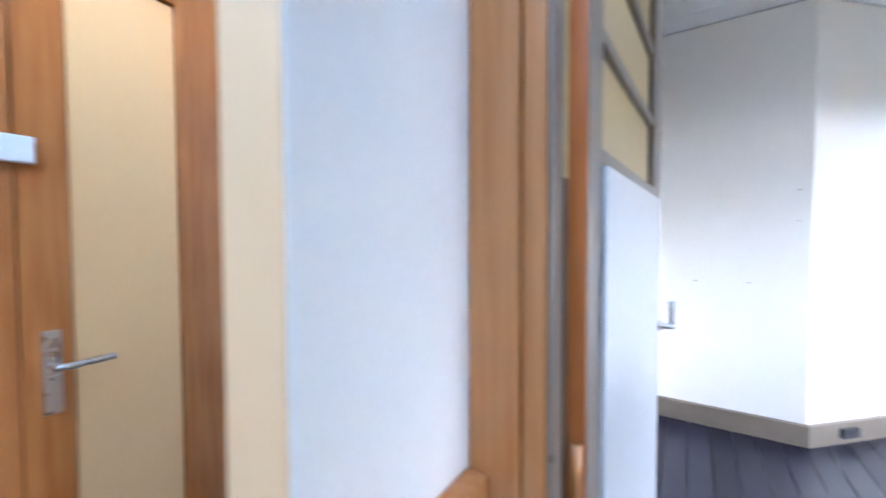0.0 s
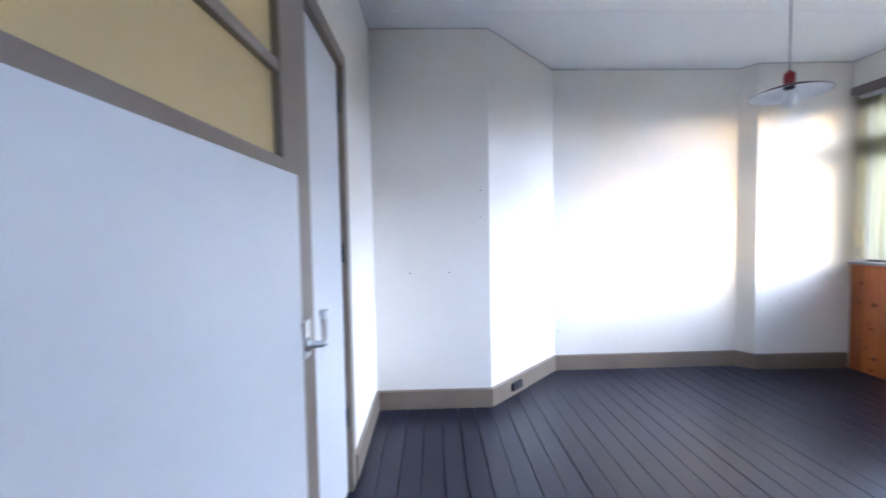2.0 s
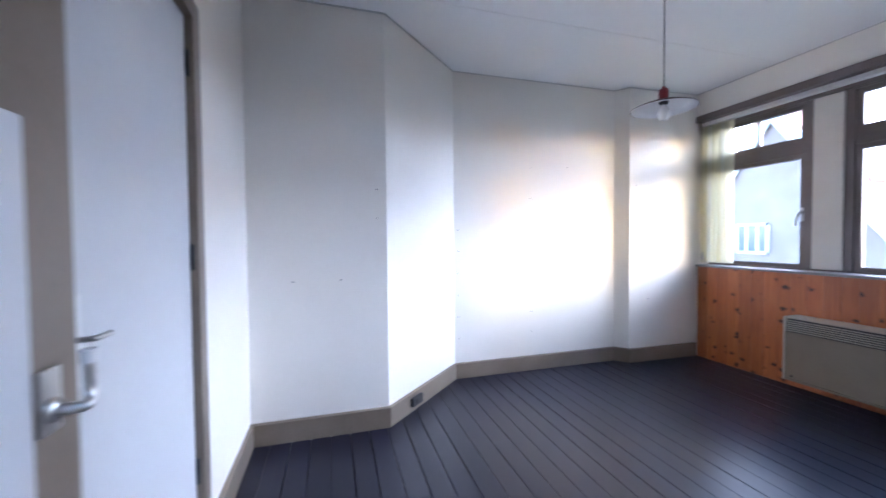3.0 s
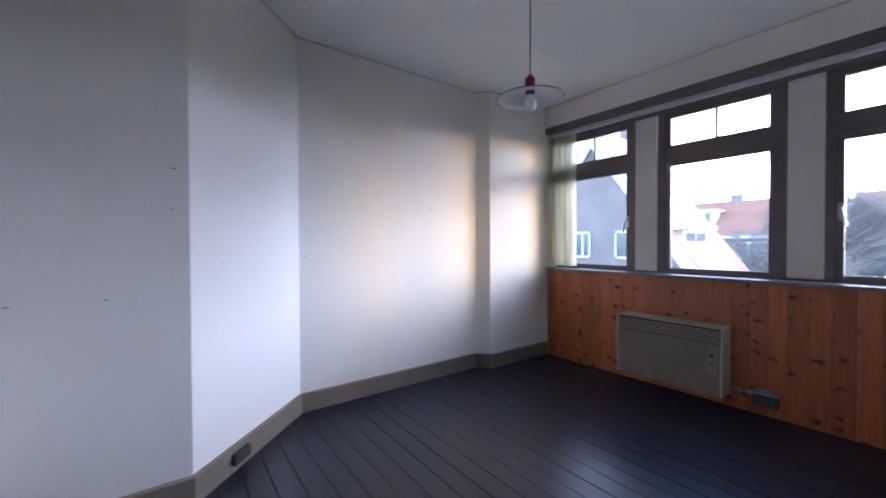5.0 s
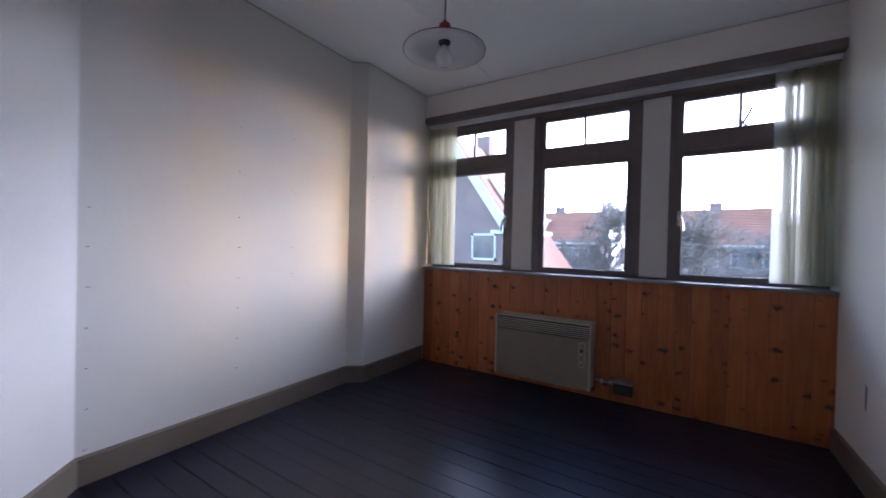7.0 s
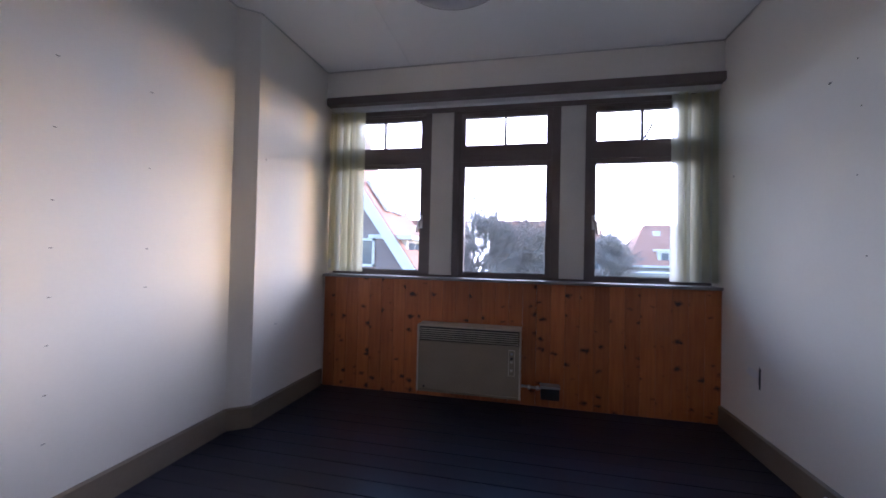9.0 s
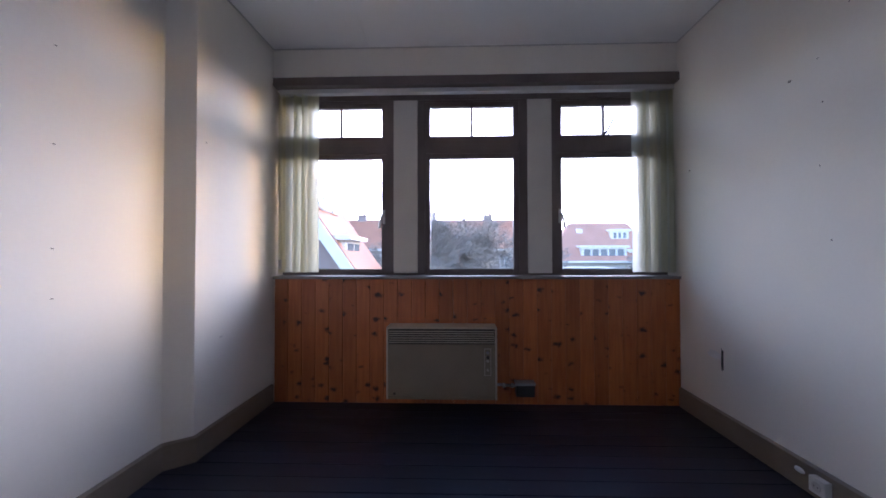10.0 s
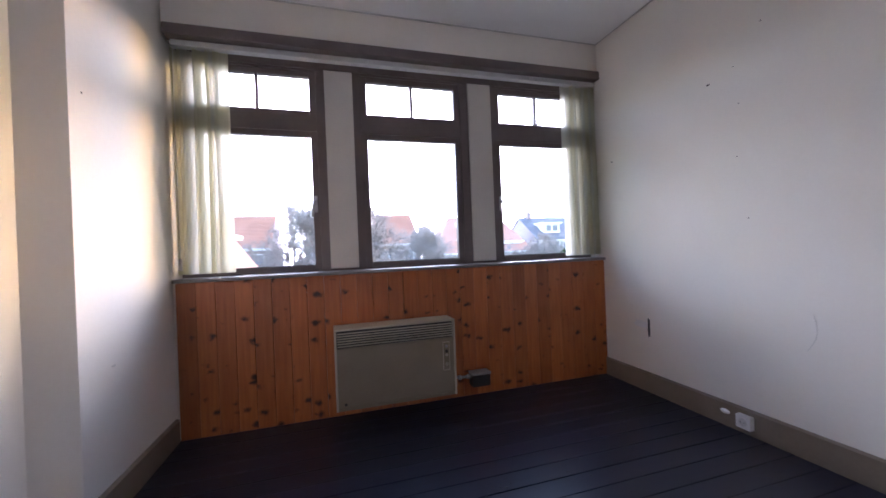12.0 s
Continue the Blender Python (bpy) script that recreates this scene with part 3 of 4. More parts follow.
# ---- things in the room ----
def heater():
    h = thing("gas_heater", (4.24, 2.64, 0.1), label="beige enamelled wall heater with slotted top on the boarding", category="heater")
    x0, w, top = -0.185, 0.413, 0.535
    # front sheet with slots left open near its top
    slots = [0.505 - 0.0165 * i for i in range(6)]
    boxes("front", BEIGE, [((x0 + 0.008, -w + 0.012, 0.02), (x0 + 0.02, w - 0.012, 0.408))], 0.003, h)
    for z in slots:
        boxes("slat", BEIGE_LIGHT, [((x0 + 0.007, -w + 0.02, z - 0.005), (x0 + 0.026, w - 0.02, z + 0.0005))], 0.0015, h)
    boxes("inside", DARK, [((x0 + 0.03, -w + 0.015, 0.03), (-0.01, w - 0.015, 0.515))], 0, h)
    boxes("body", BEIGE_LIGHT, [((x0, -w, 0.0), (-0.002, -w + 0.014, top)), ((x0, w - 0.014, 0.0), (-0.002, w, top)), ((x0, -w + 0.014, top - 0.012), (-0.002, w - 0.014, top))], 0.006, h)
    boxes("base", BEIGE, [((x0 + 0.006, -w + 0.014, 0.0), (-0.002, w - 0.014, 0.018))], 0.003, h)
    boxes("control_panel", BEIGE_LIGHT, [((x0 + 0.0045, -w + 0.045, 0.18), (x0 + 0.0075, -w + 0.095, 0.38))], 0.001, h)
    boxes("control_well", BEIGE, [((x0 + 0.001, -w + 0.05, 0.185), (x0 + 0.004, -w + 0.09, 0.375))], 0.001, h)
    for z in (0.225, 0.29, 0.315, 0.35):
        lathe("knob", (BEIGE_LIGHT if z < 0.3 else GREY) if z != 0.315 else DARK, [(0, 0), (0.011, 0), (0.010, 0.010), (0, 0.011)], 16, h).matrix_basis = pose(x0 + 0.001, -w + 0.07, z, 0, -90, 0)
    lathe("stud", DARK, [(0, 0), (0.009, 0), (0.008, 0.004), (0, 0.005)], 12, h).matrix_basis = pose(x0 + 0.008, w - 0.06, 0.04, 0, -90, 0)
    return h


heater()


def gas_tap():
    g = thing("gas_valve_box", (4.24, 2.0, 0.0), label="grey gas valve box with a pipe to the heater", category="valve box")
    boxes("box", DARK, [((-0.09, -0.07, 0.09), (-0.003, 0.07, 0.175))], 0.006, g)
    boxes("lid", GREY, [((-0.095, -0.075, 0.177), (-0.003, 0.075, 0.195))], 0.005, g)
    tube("pipe", GREY, [(-0.05, 0.07, 0.165), (-0.05, 0.12, 0.165), (-0.052, 0.16, 0.17), (-0.05, 0.222, 0.172)], 0.011, g)
    for y in (0.085, 0.15):
        lathe("nut", STEEL, [(0, 0), (0.017, 0), (0.017, 0.02), (0, 0.02)], 6, g).matrix_basis = pose(-0.05, y, 0.166, -90, 0, 0)
    return g


gas_tap()


def pendant():
    p = thing("pendant_lamp", (2.126, 2.443, 0.0), label="hanging lamp with red cap and shallow white shade", category="lamp")
    tube("cord", GREY, [(0, 0, 2.11), (0.002, 0, TOP - 0.02)], 0.0035, p)
    lathe("ceiling_rose", SHADE, [(0, TOP - 0.0005), (0.045, TOP - 0.0005), (0.04, TOP - 0.02), (0.008, TOP - 0.04), (0, TOP - 0.04)], 24, p)
    lathe("cap", RED, [(0, 2.118), (0.008, 2.118), (0.011, 2.106), (0.021, 2.104), (0.024, 2.09), (0.024, 2.045), (0.03, 2.042), (0, 2.042)], 28, p)
    lathe("shade", SHADE, [(0.024, 2.041), (0.06, 2.034), (0.11, 2.02), (0.158, 2.001), (0.158, 1.998), (0.11, 2.015), (0.06, 2.029), (0.024, 2.036)], 56, p)
    lathe("shade_top", MAROON, [(0.025, 2.0445), (0.06, 2.037), (0.11, 2.023), (0.160, 2.003), (0.161, 1.999), (0.159, 2.0005), (0.11, 2.0205), (0.06, 2.0345), (0.025, 2.0415)], 56, p)
    lathe("socket", DARK, [(0, 2.035), (0.024, 2.0355), (0.022, 2.028), (0.014, 2.02), (0, 2.02)], 24, p)
    lathe("bulb", BULB, [(0, 2.0195), (0.013, 2.019), (0.016, 2.01), (0.028, 1.992), (0.032, 1.972), (0.028, 1.952), (0.018, 1.941), (0, 1.938)], 28, p)
    return p


pendant()


def slat_mesh(width, z0, z1, seed, mat=None):
    rnd = random.Random(seed)
    bm = bmesh.new()
    n, m = 6, 10
    ph = rnd.uniform(0, 6)
    grid = []
    for j in range(m + 1):
        row = []
        for i in range(n + 1):
            u = i / n - 0.5
            z = z0 + (z1 - z0) * j / m
            bow = 0.012 * (1 - 4 * u * u) + 0.004 * math.sin(ph + z * 2.2) * (1 - j / m)
            row.append(bm.verts.new((bow, u * width, z)))
        grid.append(row)
    for a, b in zip(grid, grid[1:]):
        for i in range(n):
            bm.faces.new((a[i], a[i + 1], b[i + 1], b[i]))
    bmesh.ops.solidify(bm, geom=bm.faces[:], thickness=0.0008)
    return mesh_from(bm, "slat", mat or SLAT, True)


def vertical_blind():
    b = thing("vertical_blind", (4.30, 0, 0), label="cream vertical fabric slat blind drawn to both ends", category="blind")
    boxes("rail", RAIL, [((-0.035, YR + 0.01, 2.494), (0.02, 3.975, 2.532))], 0.004, b)
    kinds = [slat_mesh(0.09, 1.035, 2.49, k, SLAT_PALE if k == 3 else SLAT) for k in range(4)]
    kinds_pale = [slat_mesh(0.09, 1.035, 2.49, k, SLAT_PALE if k % 2 else SLAT_CREAM) for k in range(4)]
    rnd = random.Random(5)
    left = [3.955 - 0.036 * i for i in range(8)]
    right = [0.82 + 0.036 * i for i in range(8)]
    for i, y in enumerate(left + right):
        s = new("slat", kinds[(i + 1) % 4] if i < 8 else kinds_pale[i % 4])
        s.parent = b
        face = {7: 14, 6: 66, 5: 78, 4: 25, 3: 72, 2: 30}.get(i % 8, rnd.uniform(55, 80))
        s.matrix_basis = pose(rnd.uniform(-0.006, 0.006), y, 0, 0, rnd.uniform(-0.3, 0.3), (face if i < 8 else -face))
    tube("chain", SOCKET, [(-0.02, 3.965, 2.49), (-0.022, 3.968, 1.6), (-0.02, 3.965, 1.06)], 0.002, b)
    boxes("chain_weight", RAIL, [((-0.03, 3.955, 1.06), (-0.01, 3.975, 1.14))], 0.004, b)
    return b


vertical_blind()
# loose cord lying on the sill
tagged(tube("sill_cord", SOCKET, [(4.30, 1.08, 1.0115), (4.28, 1.16, 1.0115), (4.31, 1.2, 1.0115), (4.27, 1.28, 1.0115), (4.29, 1.36, 1.0115)], 0.003), "thin white cord lying on the sill", "cord")
tagged(tube("sill_cord", SOCKET, [(4.30, 3.62, 1.0115), (4.32, 3.5, 1.0115), (4.28, 3.4, 1.0115), (4.30, 3.28, 1.0115)], 0.003), "thin white cord lying on the sill", "cord")


def wall_socket():
    s = thing("wall_socket", (3.09, YR + BT + 0.001, 0.075), label="white surface mounted socket on the baseboard", category="socket")
    boxes("box", SOCKET, [((-0.04, 0, -0.035), (0.04, 0.035, 0.04))], 0.005, s)
    lathe("cup", RAIL, [(0, 0.001), (0.019, 0.001), (0.021, 0.003), (0.023, 0.0), (0, 0.0)], 24, s).matrix_basis = pose(0, 0.0355, 0.003, -90, 0, 0)
    for dx in (-0.009, 0.009):
        lathe("hole", DARK, [(0, 0.0015), (0.0028, 0.0015), (0.0028, 0.0), (0, 0.0)], 10, s).matrix_basis = pose(dx, 0.0375, 0.003, -90, 0, 0)
    return s


wall_socket()
cv = lathe("cable_outlet", SOCKET, [(0, 0.012), (0.015, 0.011), (0.03, 0.006), (0.034, 0.0), (0, 0.0)], 24)
cv.matrix_basis = pose(3.215, YR + BT + 0.0005, 0.088, -90, 0, 0) @ Matrix.Diagonal((0.85, 0.42, 1, 1))
tagged(cv, "small white oval cable cover on the baseboard", "cable cover")


def floor_box():
    s = thing("phone_socket", (0.985, 3.645, 0.075), 45, label="dark surface mounted socket box on the baseboard", category="socket")
    boxes("box", DARK, [((-0.06, -0.045, -0.032), (0.075, -BT + 0.012, 0.032))], 0.005, s)
    boxes("cover", DARK, [((-0.02, -0.05, -0.02), (0.045, -0.0455, 0.02))], 0.003, s)
    return s


floor_box()


# filled screw holes, scratches and a torn spot on the plaster
def wall_mark(x, y, z, turn, w=0.014, h=0.006, name="screw_hole", mat=MARK, label="small dark filled screw hole in the plaster"):
    rnd = random.Random(int(x * 1000 + z * 77))
    bm = bmesh.new()
    n = 9
    rim = [bm.verts.new((math.cos(6.2832 * i / n) * w / 2 * rnd.uniform(0.6, 1.2), 0, math.sin(6.2832 * i / n) * h / 2 * rnd.uniform(0.6, 1.2))) for i in range(n)]
    mid = bm.verts.new((0, -0.0022, 0))
    for i in range(n):
        bm.faces.new((rim[i], rim[(i + 1) % n], mid))
    bm.faces.new(rim)
    ob = new(name, mesh_from(bm, name, mat))
    ob.matrix_basis = pose(x, y, z, 0, 0, turn)
    return tagged(ob, label, "wall mark", "marks on the walls")


for x, zs in ((1.53, (0.17, 0.375, 0.58, 0.785, 0.99, 1.193, 1.39)), (2.29, (0.385, 0.585, 0.79, 0.99, 1.195, 1.395, 1.7, 2.0)), (2.70, (1.0, 1.2, 1.62, 2.02))):
    for z in zs:
        wall_mark(x, 4.1485, z, 0)
for x, z, w in ((0.705, 1.655, 0.02), (0.703, 1.457, 0.014), (0.456, 1.042, 0.022), (0.158, 1.04, 0.022)):
    wall_mark(x, 3.4285, z, 0, w)
for x, z, w, h in ((3.256, 2.078, 0.03, 0.012), (2.95, 2.298, 0.01, 0.01), (3.1, 2.12, 0.01, 0.008), (3.08, 1.9, 0.01, 0.008), (3.1, 1.6, 0.009, 0.008), (3.05, 1.24, 0.012, 0.009), (4.1, 1.8, 0.02, 0.014)):
    wall_mark(x, YR + 0.0015, z, 180, w, h)
wall_mark(3.782, YR + 0.0015, 0.48, 180, 0.03, 0.19, "torn_plaster", DARK, "dark vertical tear in the plaster")
wall_mark(3.86, YR + 0.0012, 0.50, 180, 0.16, 0.05, "plaster_patch", SOCKET, "pale filler patch beside the tear")
tagged(tube("scratch", PIER, [(2.77, YR + 0.001, 0.735), (2.755, YR + 0.001, 0.68), (2.76, YR + 0.001, 0.61), (2.80, YR + 0.001, 0.55)], 0.0011), "curved grey scratch on the plaster", "wall mark", "marks on the walls")
wall_mark(3.6, 4.0245, 0.66, -1.4, 0.05, 0.012, label="faint scuff on the chimney breast plaster", mat=PIER)
wall_mark(3.45, 4.0285, 1.85, -1.4, 0.012, 0.01)

for i in range(16):
    rnd = random.Random(100 + i)
    wx, wy = 3.10 + rnd.gauss(0, 0.05), 2.15 + rnd.uniform(-0.28, 0.28)
    c = wall_mark(wx, wy, 0.0022, 0, rnd.uniform(0.008, 0.03), rnd.uniform(0.004, 0.012), "paint_chip", DARK, "small chip in the dark floor paint")
    c.matrix_basis = pose(wx, wy, 0.0022, -90, 0, rnd.uniform(0, 180)) 
    c["category"], c["group"] = "floor mark", "chips in the floor paint"

# ---- outside ----
# bright hazy sky far behind the houses
m_haze, nt_haze, p_haze = nodes_of("hazy_sky")
nt_haze.nodes.remove(p_haze)
em = nt_haze.nodes.new("ShaderNodeEmission")
em.inputs["Color"].default_value, em.inputs["Strength"].default_value = (0.93, 0.96, 1.0, 1), HAZE
geo, sep, rng = nt_haze.nodes.new("ShaderNodeNewGeometry"), nt_haze.nodes.new("ShaderNodeSeparateXYZ"), nt_haze.nodes.new("ShaderNodeMapRange")
link(nt_haze, geo.outputs["Position"], sep.inputs[0])
link(nt_haze, sep.outputs["Y"], rng.inputs["Value"])
for key, value in (("From Min", -60), ("From Max", 60), ("To Min", 0.84 * HAZE), ("To Max", 0.42 * HAZE)):
    rng.inputs[key].default_value = value
# brightest low down, as a hazy winter sky is
high_up, both = nt_haze.nodes.new("ShaderNodeMapRange"), nt_haze.nodes.new("ShaderNodeMath")
link(nt_haze, sep.outputs["Z"], high_up.inputs["Value"])
for key, value in (("From Min", 0), ("From Max", 60), ("To Min", 1.45), ("To Max", 0.36)):
    high_up.inputs[key].default_value = value
both.operation = "MULTIPLY"
link(nt_haze, rng.outputs[0], both.inputs[0])
link(nt_haze, high_up.outputs[0], both.inputs[1])
link(nt_haze, both.outputs[0], em.inputs["Strength"])
link(nt_haze, em.outputs[0], nt_haze.nodes["Material Output"].inputs["Surface"])
bm = bmesh.new()
arc = [radians(-47 + 90 * i / 48) for i in range(49)]
low = [bm.verts.new((4 + 90 * math.cos(a), 2 + 90 * math.sin(a), -3.2)) for a in arc]
high = [bm.verts.new((4 + 90 * math.cos(a), 2 + 90 * math.sin(a), 60)) for a in arc]
for i in range(48):
    bm.faces.new((low[i], low[i + 1], high[i + 1], high[i]))
tagged(new("backdrop", mesh_from(bm, "backdrop", m_haze)), "bright hazy white winter sky", kind="structure")

GZ = -3.3
tagged(boxes("ground", GROUND, [((4.6, -1500, GZ - 1), (3000, 1500, GZ)), ((-1500, -1500, GZ - 1), (4.6, 1500, GZ))]), "grassy back gardens between the houses", kind="structure")


def gable_roof(bm, x0, x1, y0, y1, ze, zr, along, t=0.15, over=0.25):
    """Two sloping slabs; along: axis of the ridge."""
    a0, a1 = (x0, x1) if along == "x" else (y0, y1)
    b0, b1 = (y0, y1) if along == "x" else (x0, x1)
    bm_mid = (b0 + b1) / 2
    slope = (zr - ze) / (bm_mid - b0)
    for side, b in ((-1, b0 - over), (1, b1 + over)):
        zz = ze - over * slope
        pts = []
        for dz in (0, t):
            for a in (a0 - over, a1 + over):
                for bb, z in ((b, zz), (bm_mid, zr)):
                    pts.append((a, bb, z + dz) if along == "x" else (bb, a, z + dz))
        v = [bm.verts.new(p) for p in pts]
        for f in ((0, 1, 3, 2), (4, 6, 7, 5), (0, 4, 5, 1), (2, 3, 7, 6), (0, 2, 6, 4), (1, 5, 7, 3)):
            bm.faces.new([v[i] for i in f])


def far_window(parent, x, y, z, w, h, lights=1, face=-1):
    o = boxes("window", OUTWHITE, [((x - 0.06, y - w / 2, z), (x, y - w / 2 + 0.07, z + h)), ((x - 0.06, y + w / 2 - 0.07, z), (x, y + w / 2, z + h)),
                                   ((x - 0.06, y - w / 2, z), (x, y + w / 2, z + 0.08)), ((x - 0.06, y - w / 2, z + h - 0.08), (x, y + w / 2, z + h))]
              + [((x - 0.05, y - w / 2 + w * i / lights - 0.035, z), (x, y - w / 2 + w * i / lights + 0.035, z + h)) for i in range(1, lights)], 0, parent)
    boxes("pane", OUTGLASS, [((x - 0.03, y - w / 2 + 0.07, z + 0.08), (x - 0.01, y + w / 2 - 0.07, z + h - 0.08))], 0, o)
    return o


def gable_walls(x0, x1, y0, y1, ze, zr, along):
    bm = bmesh.new()
    add_box(bm, (x0, y0, GZ), (x1, y1, ze))
    if along == "x":
        tri = [(y0, ze), (y1, ze), ((y0 + y1) / 2, zr)]
        lo, hi = [bm.verts.new((x0, a, z)) for a, z in tri], [bm.verts.new((x1, a, z)) for a, z in tri]
    else:
        tri = [(x0, ze), (x1, ze), ((x0 + x1) / 2, zr)]
        lo, hi = [bm.verts.new((a, y0, z)) for a, z in tri], [bm.verts.new((a, y1, z)) for a, z in tri]
    bm.faces.new(lo)
    bm.faces.new(hi[::-1])
    for i in range(3):
        bm.faces.new((lo[i], lo[(i + 1) % 3], hi[(i + 1) % 3], hi[i]))
    return bm


def dormer(parent, x, y, z, w, h, depth, lights):
    d = boxes("dormer", OUTWHITE, [((x, y - w / 2, z), (x + depth, y + w / 2, z + h)), ((x - 0.2, y - w / 2 - 0.15, z + h), (x + depth, y + w / 2 + 0.15, z + h + 0.18))], 0, parent)
    for i in range(lights):
        ww = (w - 0.3) / lights
        boxes("pane", OUTGLASS, [((x - 0.02, y - w / 2 + 0.15 + ww * i + 0.08, z + 0.2), (x - 0.005, y - w / 2 + 0.15 + ww * (i + 1) - 0.08, z + h - 0.12))], 0, d)
    return d


def tile_courses(parent, x0, x1, y0, y1, ze, zr, n=22):
    """Rows of tile edges lying across the slope that faces the room (ridge along y)."""
    xm = (x0 + x1) / 2
    bm = bmesh.new()
    for i in range(n):
        f = i / n
        x, z = x0 + (xm - x0) * f, ze + (zr - ze) * f + 0.16
        add_box(bm, (x - 0.04, y0, z), (x + 0.06, y1, z + 0.05))
    ob = new("tile_course", mesh_from(bm, "tile_course", ROOFTILE))
    ob.parent = parent
    return tagged(ob, kind="stuff")


def gable_house():
    """The near neighbour: brown brick gable with white bargeboards."""
    h = thing("house", label="brown brick gabled house with orange tiles and white bargeboards", category="house")
    x0, x1, y0, y1, ze, zr = 13.0, 16.4, 5.3, 12.4, 0.2, 5.2
    wb = gable_walls(x0, x1, y0, y1, ze, zr - 0.1, "x")
    new("wall", mesh_from(wb, "wall", BRICK)).parent = h
    bm = bmesh.new()
    gable_roof(bm, x0 + 0.1, x1, y0, y1, ze, zr, "x")
    new("roof", mesh_from(bm, "roof", ROOFTILE)).parent = h
    ym = (y0 + y1) / 2
    slope = math.atan2(zr - ze, ym - y0)
    ln = math.hypot(zr - ze, ym - y0) + 0.4
    for s in (-1, 1):
        b = boxes("bargeboard", OUTWHITE, [((-0.06, -0.02, -0.28), (0.0, ln, 0.06))], 0, h)
        b.matrix_basis = Matrix.Translation((x0 - 0.19, ym + s * ((ym - y0) + 0.23), ze - 0.33)) @ (pose(0, 0, 0, math.degrees(slope), 0, 0) if s < 0 else pose(0, 0, 0, 0, 0, 180) @ pose(0, 0, 0, math.degrees(slope), 0, 0) @ pose(-0.06, 0, 0))
    far_window(h, x0 - 0.005, 7.55, 0.75, 0.95, 0.95)
    far_window(h, x0 - 0.005, 9.4, 0.75, 0.95, 0.95, 3)
    # dormer and skylights on the slope
    boxes("dormer", OUTWHITE, [((13.2, 6.02, 0.75), (15.0, 7.2, 1.68)), ((12.95, 5.78, 1.68), (15.25, 7.3, 1.83))], 0.02, h)
    boxes("pane", OUTGLASS, [((13.4, 6.0, 1.0), (14.1, 6.015, 1.58)), ((14.22, 6.0, 1.0), (14.9, 6.015, 1.58))], 0, h)
    boxes("pane", OUTGLASS, [((13.18, 6.15, 1.15), (13.195, 6.42, 1.55))], 0, h)
    for x in (13.6, 14.7):
        f = 0.55
        k = boxes("skylight", OUTWHITE, [((-0.4, -0.65, 0.0), (0.4, 0.65, 0.09))], 0.01, h)
        boxes("pane", OUTGLASS, [((-0.31, -0.55, 0.091), (0.31, 0.55, 0.1))], 0, k)
        k.matrix_basis = Matrix.Translation((x + 0.2, y0 + (ym - y0) * f, ze + (zr - ze) * f + 0.25)) @ pose(0, 0, 0, math.degrees(slope), 0, 0)
    boxes("chimney", BRICK, [((15.3, ym - 0.3, zr - 0.4), (16.0, ym + 0.3, zr + 0.7))], 0.02, h)
    return h


gable_house()


def row_house(x, y, w, ridge, eave, wall, dorm, chim):
    h = thing("house", label="terraced house with orange tiled roof and white dormer", category="house", group="terraced houses behind the gardens")
    y0, y1, d = y - w / 2 + 0.01, y + w / 2 - 0.01, 8.0
    new("wall", mesh_from(gable_walls(x, x + d, y0, y1, eave, ridge - 0.1, "y"), "wall", wall)).parent = h
    bm = bmesh.new()
    gable_roof(bm, x, x + d, y0, y1, eave, ridge, "y", over=0.0)
    new("roof", mesh_from(bm, "roof", ROOFTILE)).parent = h
    tile_courses(h, x, x + d, y0, y1, eave, ridge)
    boxes("gutter", OUTWHITE, [((x - 0.3, y0, eave - 0.15), (x, y1, eave + 0.05))], 0, h)
    for i in range(2):
        far_window(h, x - 0.005, y - w / 4 + i * w / 2, eave - 1.55, w * 0.36, 1.15, 3)
        far_window(h, x - 0.005, y - w / 4 + i * w / 2, eave - 4.2, w * 0.36, 1.5, 2)
    if dorm:
        dormer(h, x + 0.9, y + dorm[0], eave + 0.75, dorm[1], 1.15, 2.2, dorm[2])
    if chim is not None:
        boxes("chimney", BRICK, [((x + d / 2 - 0.35, y + chim - 0.4, ridge - 0.4), (x + d / 2 + 0.35, y + chim + 0.4, ridge + 0.5)),
                                 ((x + d / 2 - 0.42, y + chim - 0.47, ridge + 0.5), (x + d / 2 + 0.42, y + chim + 0.47, ridge + 0.58))], 0, h)
        for o in (-0.18, 0.18):
            lathe("chimney_pot", ROOFTILE, [(0.11, 0), (0.09, 0.35), (0, 0.35)], 10, h).matrix_basis = pose(x + d / 2, y + chim + o, ridge + 0.58)
    return h


row_house(33, 31.9, 7, 4.45, 1.72, BRICK, (1.0, 2.6, 2), 1)
row_house(33, 24.9, 7, 4.45, 1.72, BRICK, (0.5, 2.4, 3), -2)
row_house(33, 17.9, 7, 4.45, 1.72, BRICK, (1.5, 2.4, 3), None)
row_house(33, 10.9, 7, 4.45, 1.72, BRICK, (1.9, 1.8, 3), 0.4)
row_house(33, 2.0, 6.0, 4.4, 1.7, BRICK, None, None)
row_house(33, -2.7, 3.4, 4.4, 1.7, BRICK, None, 2.1)


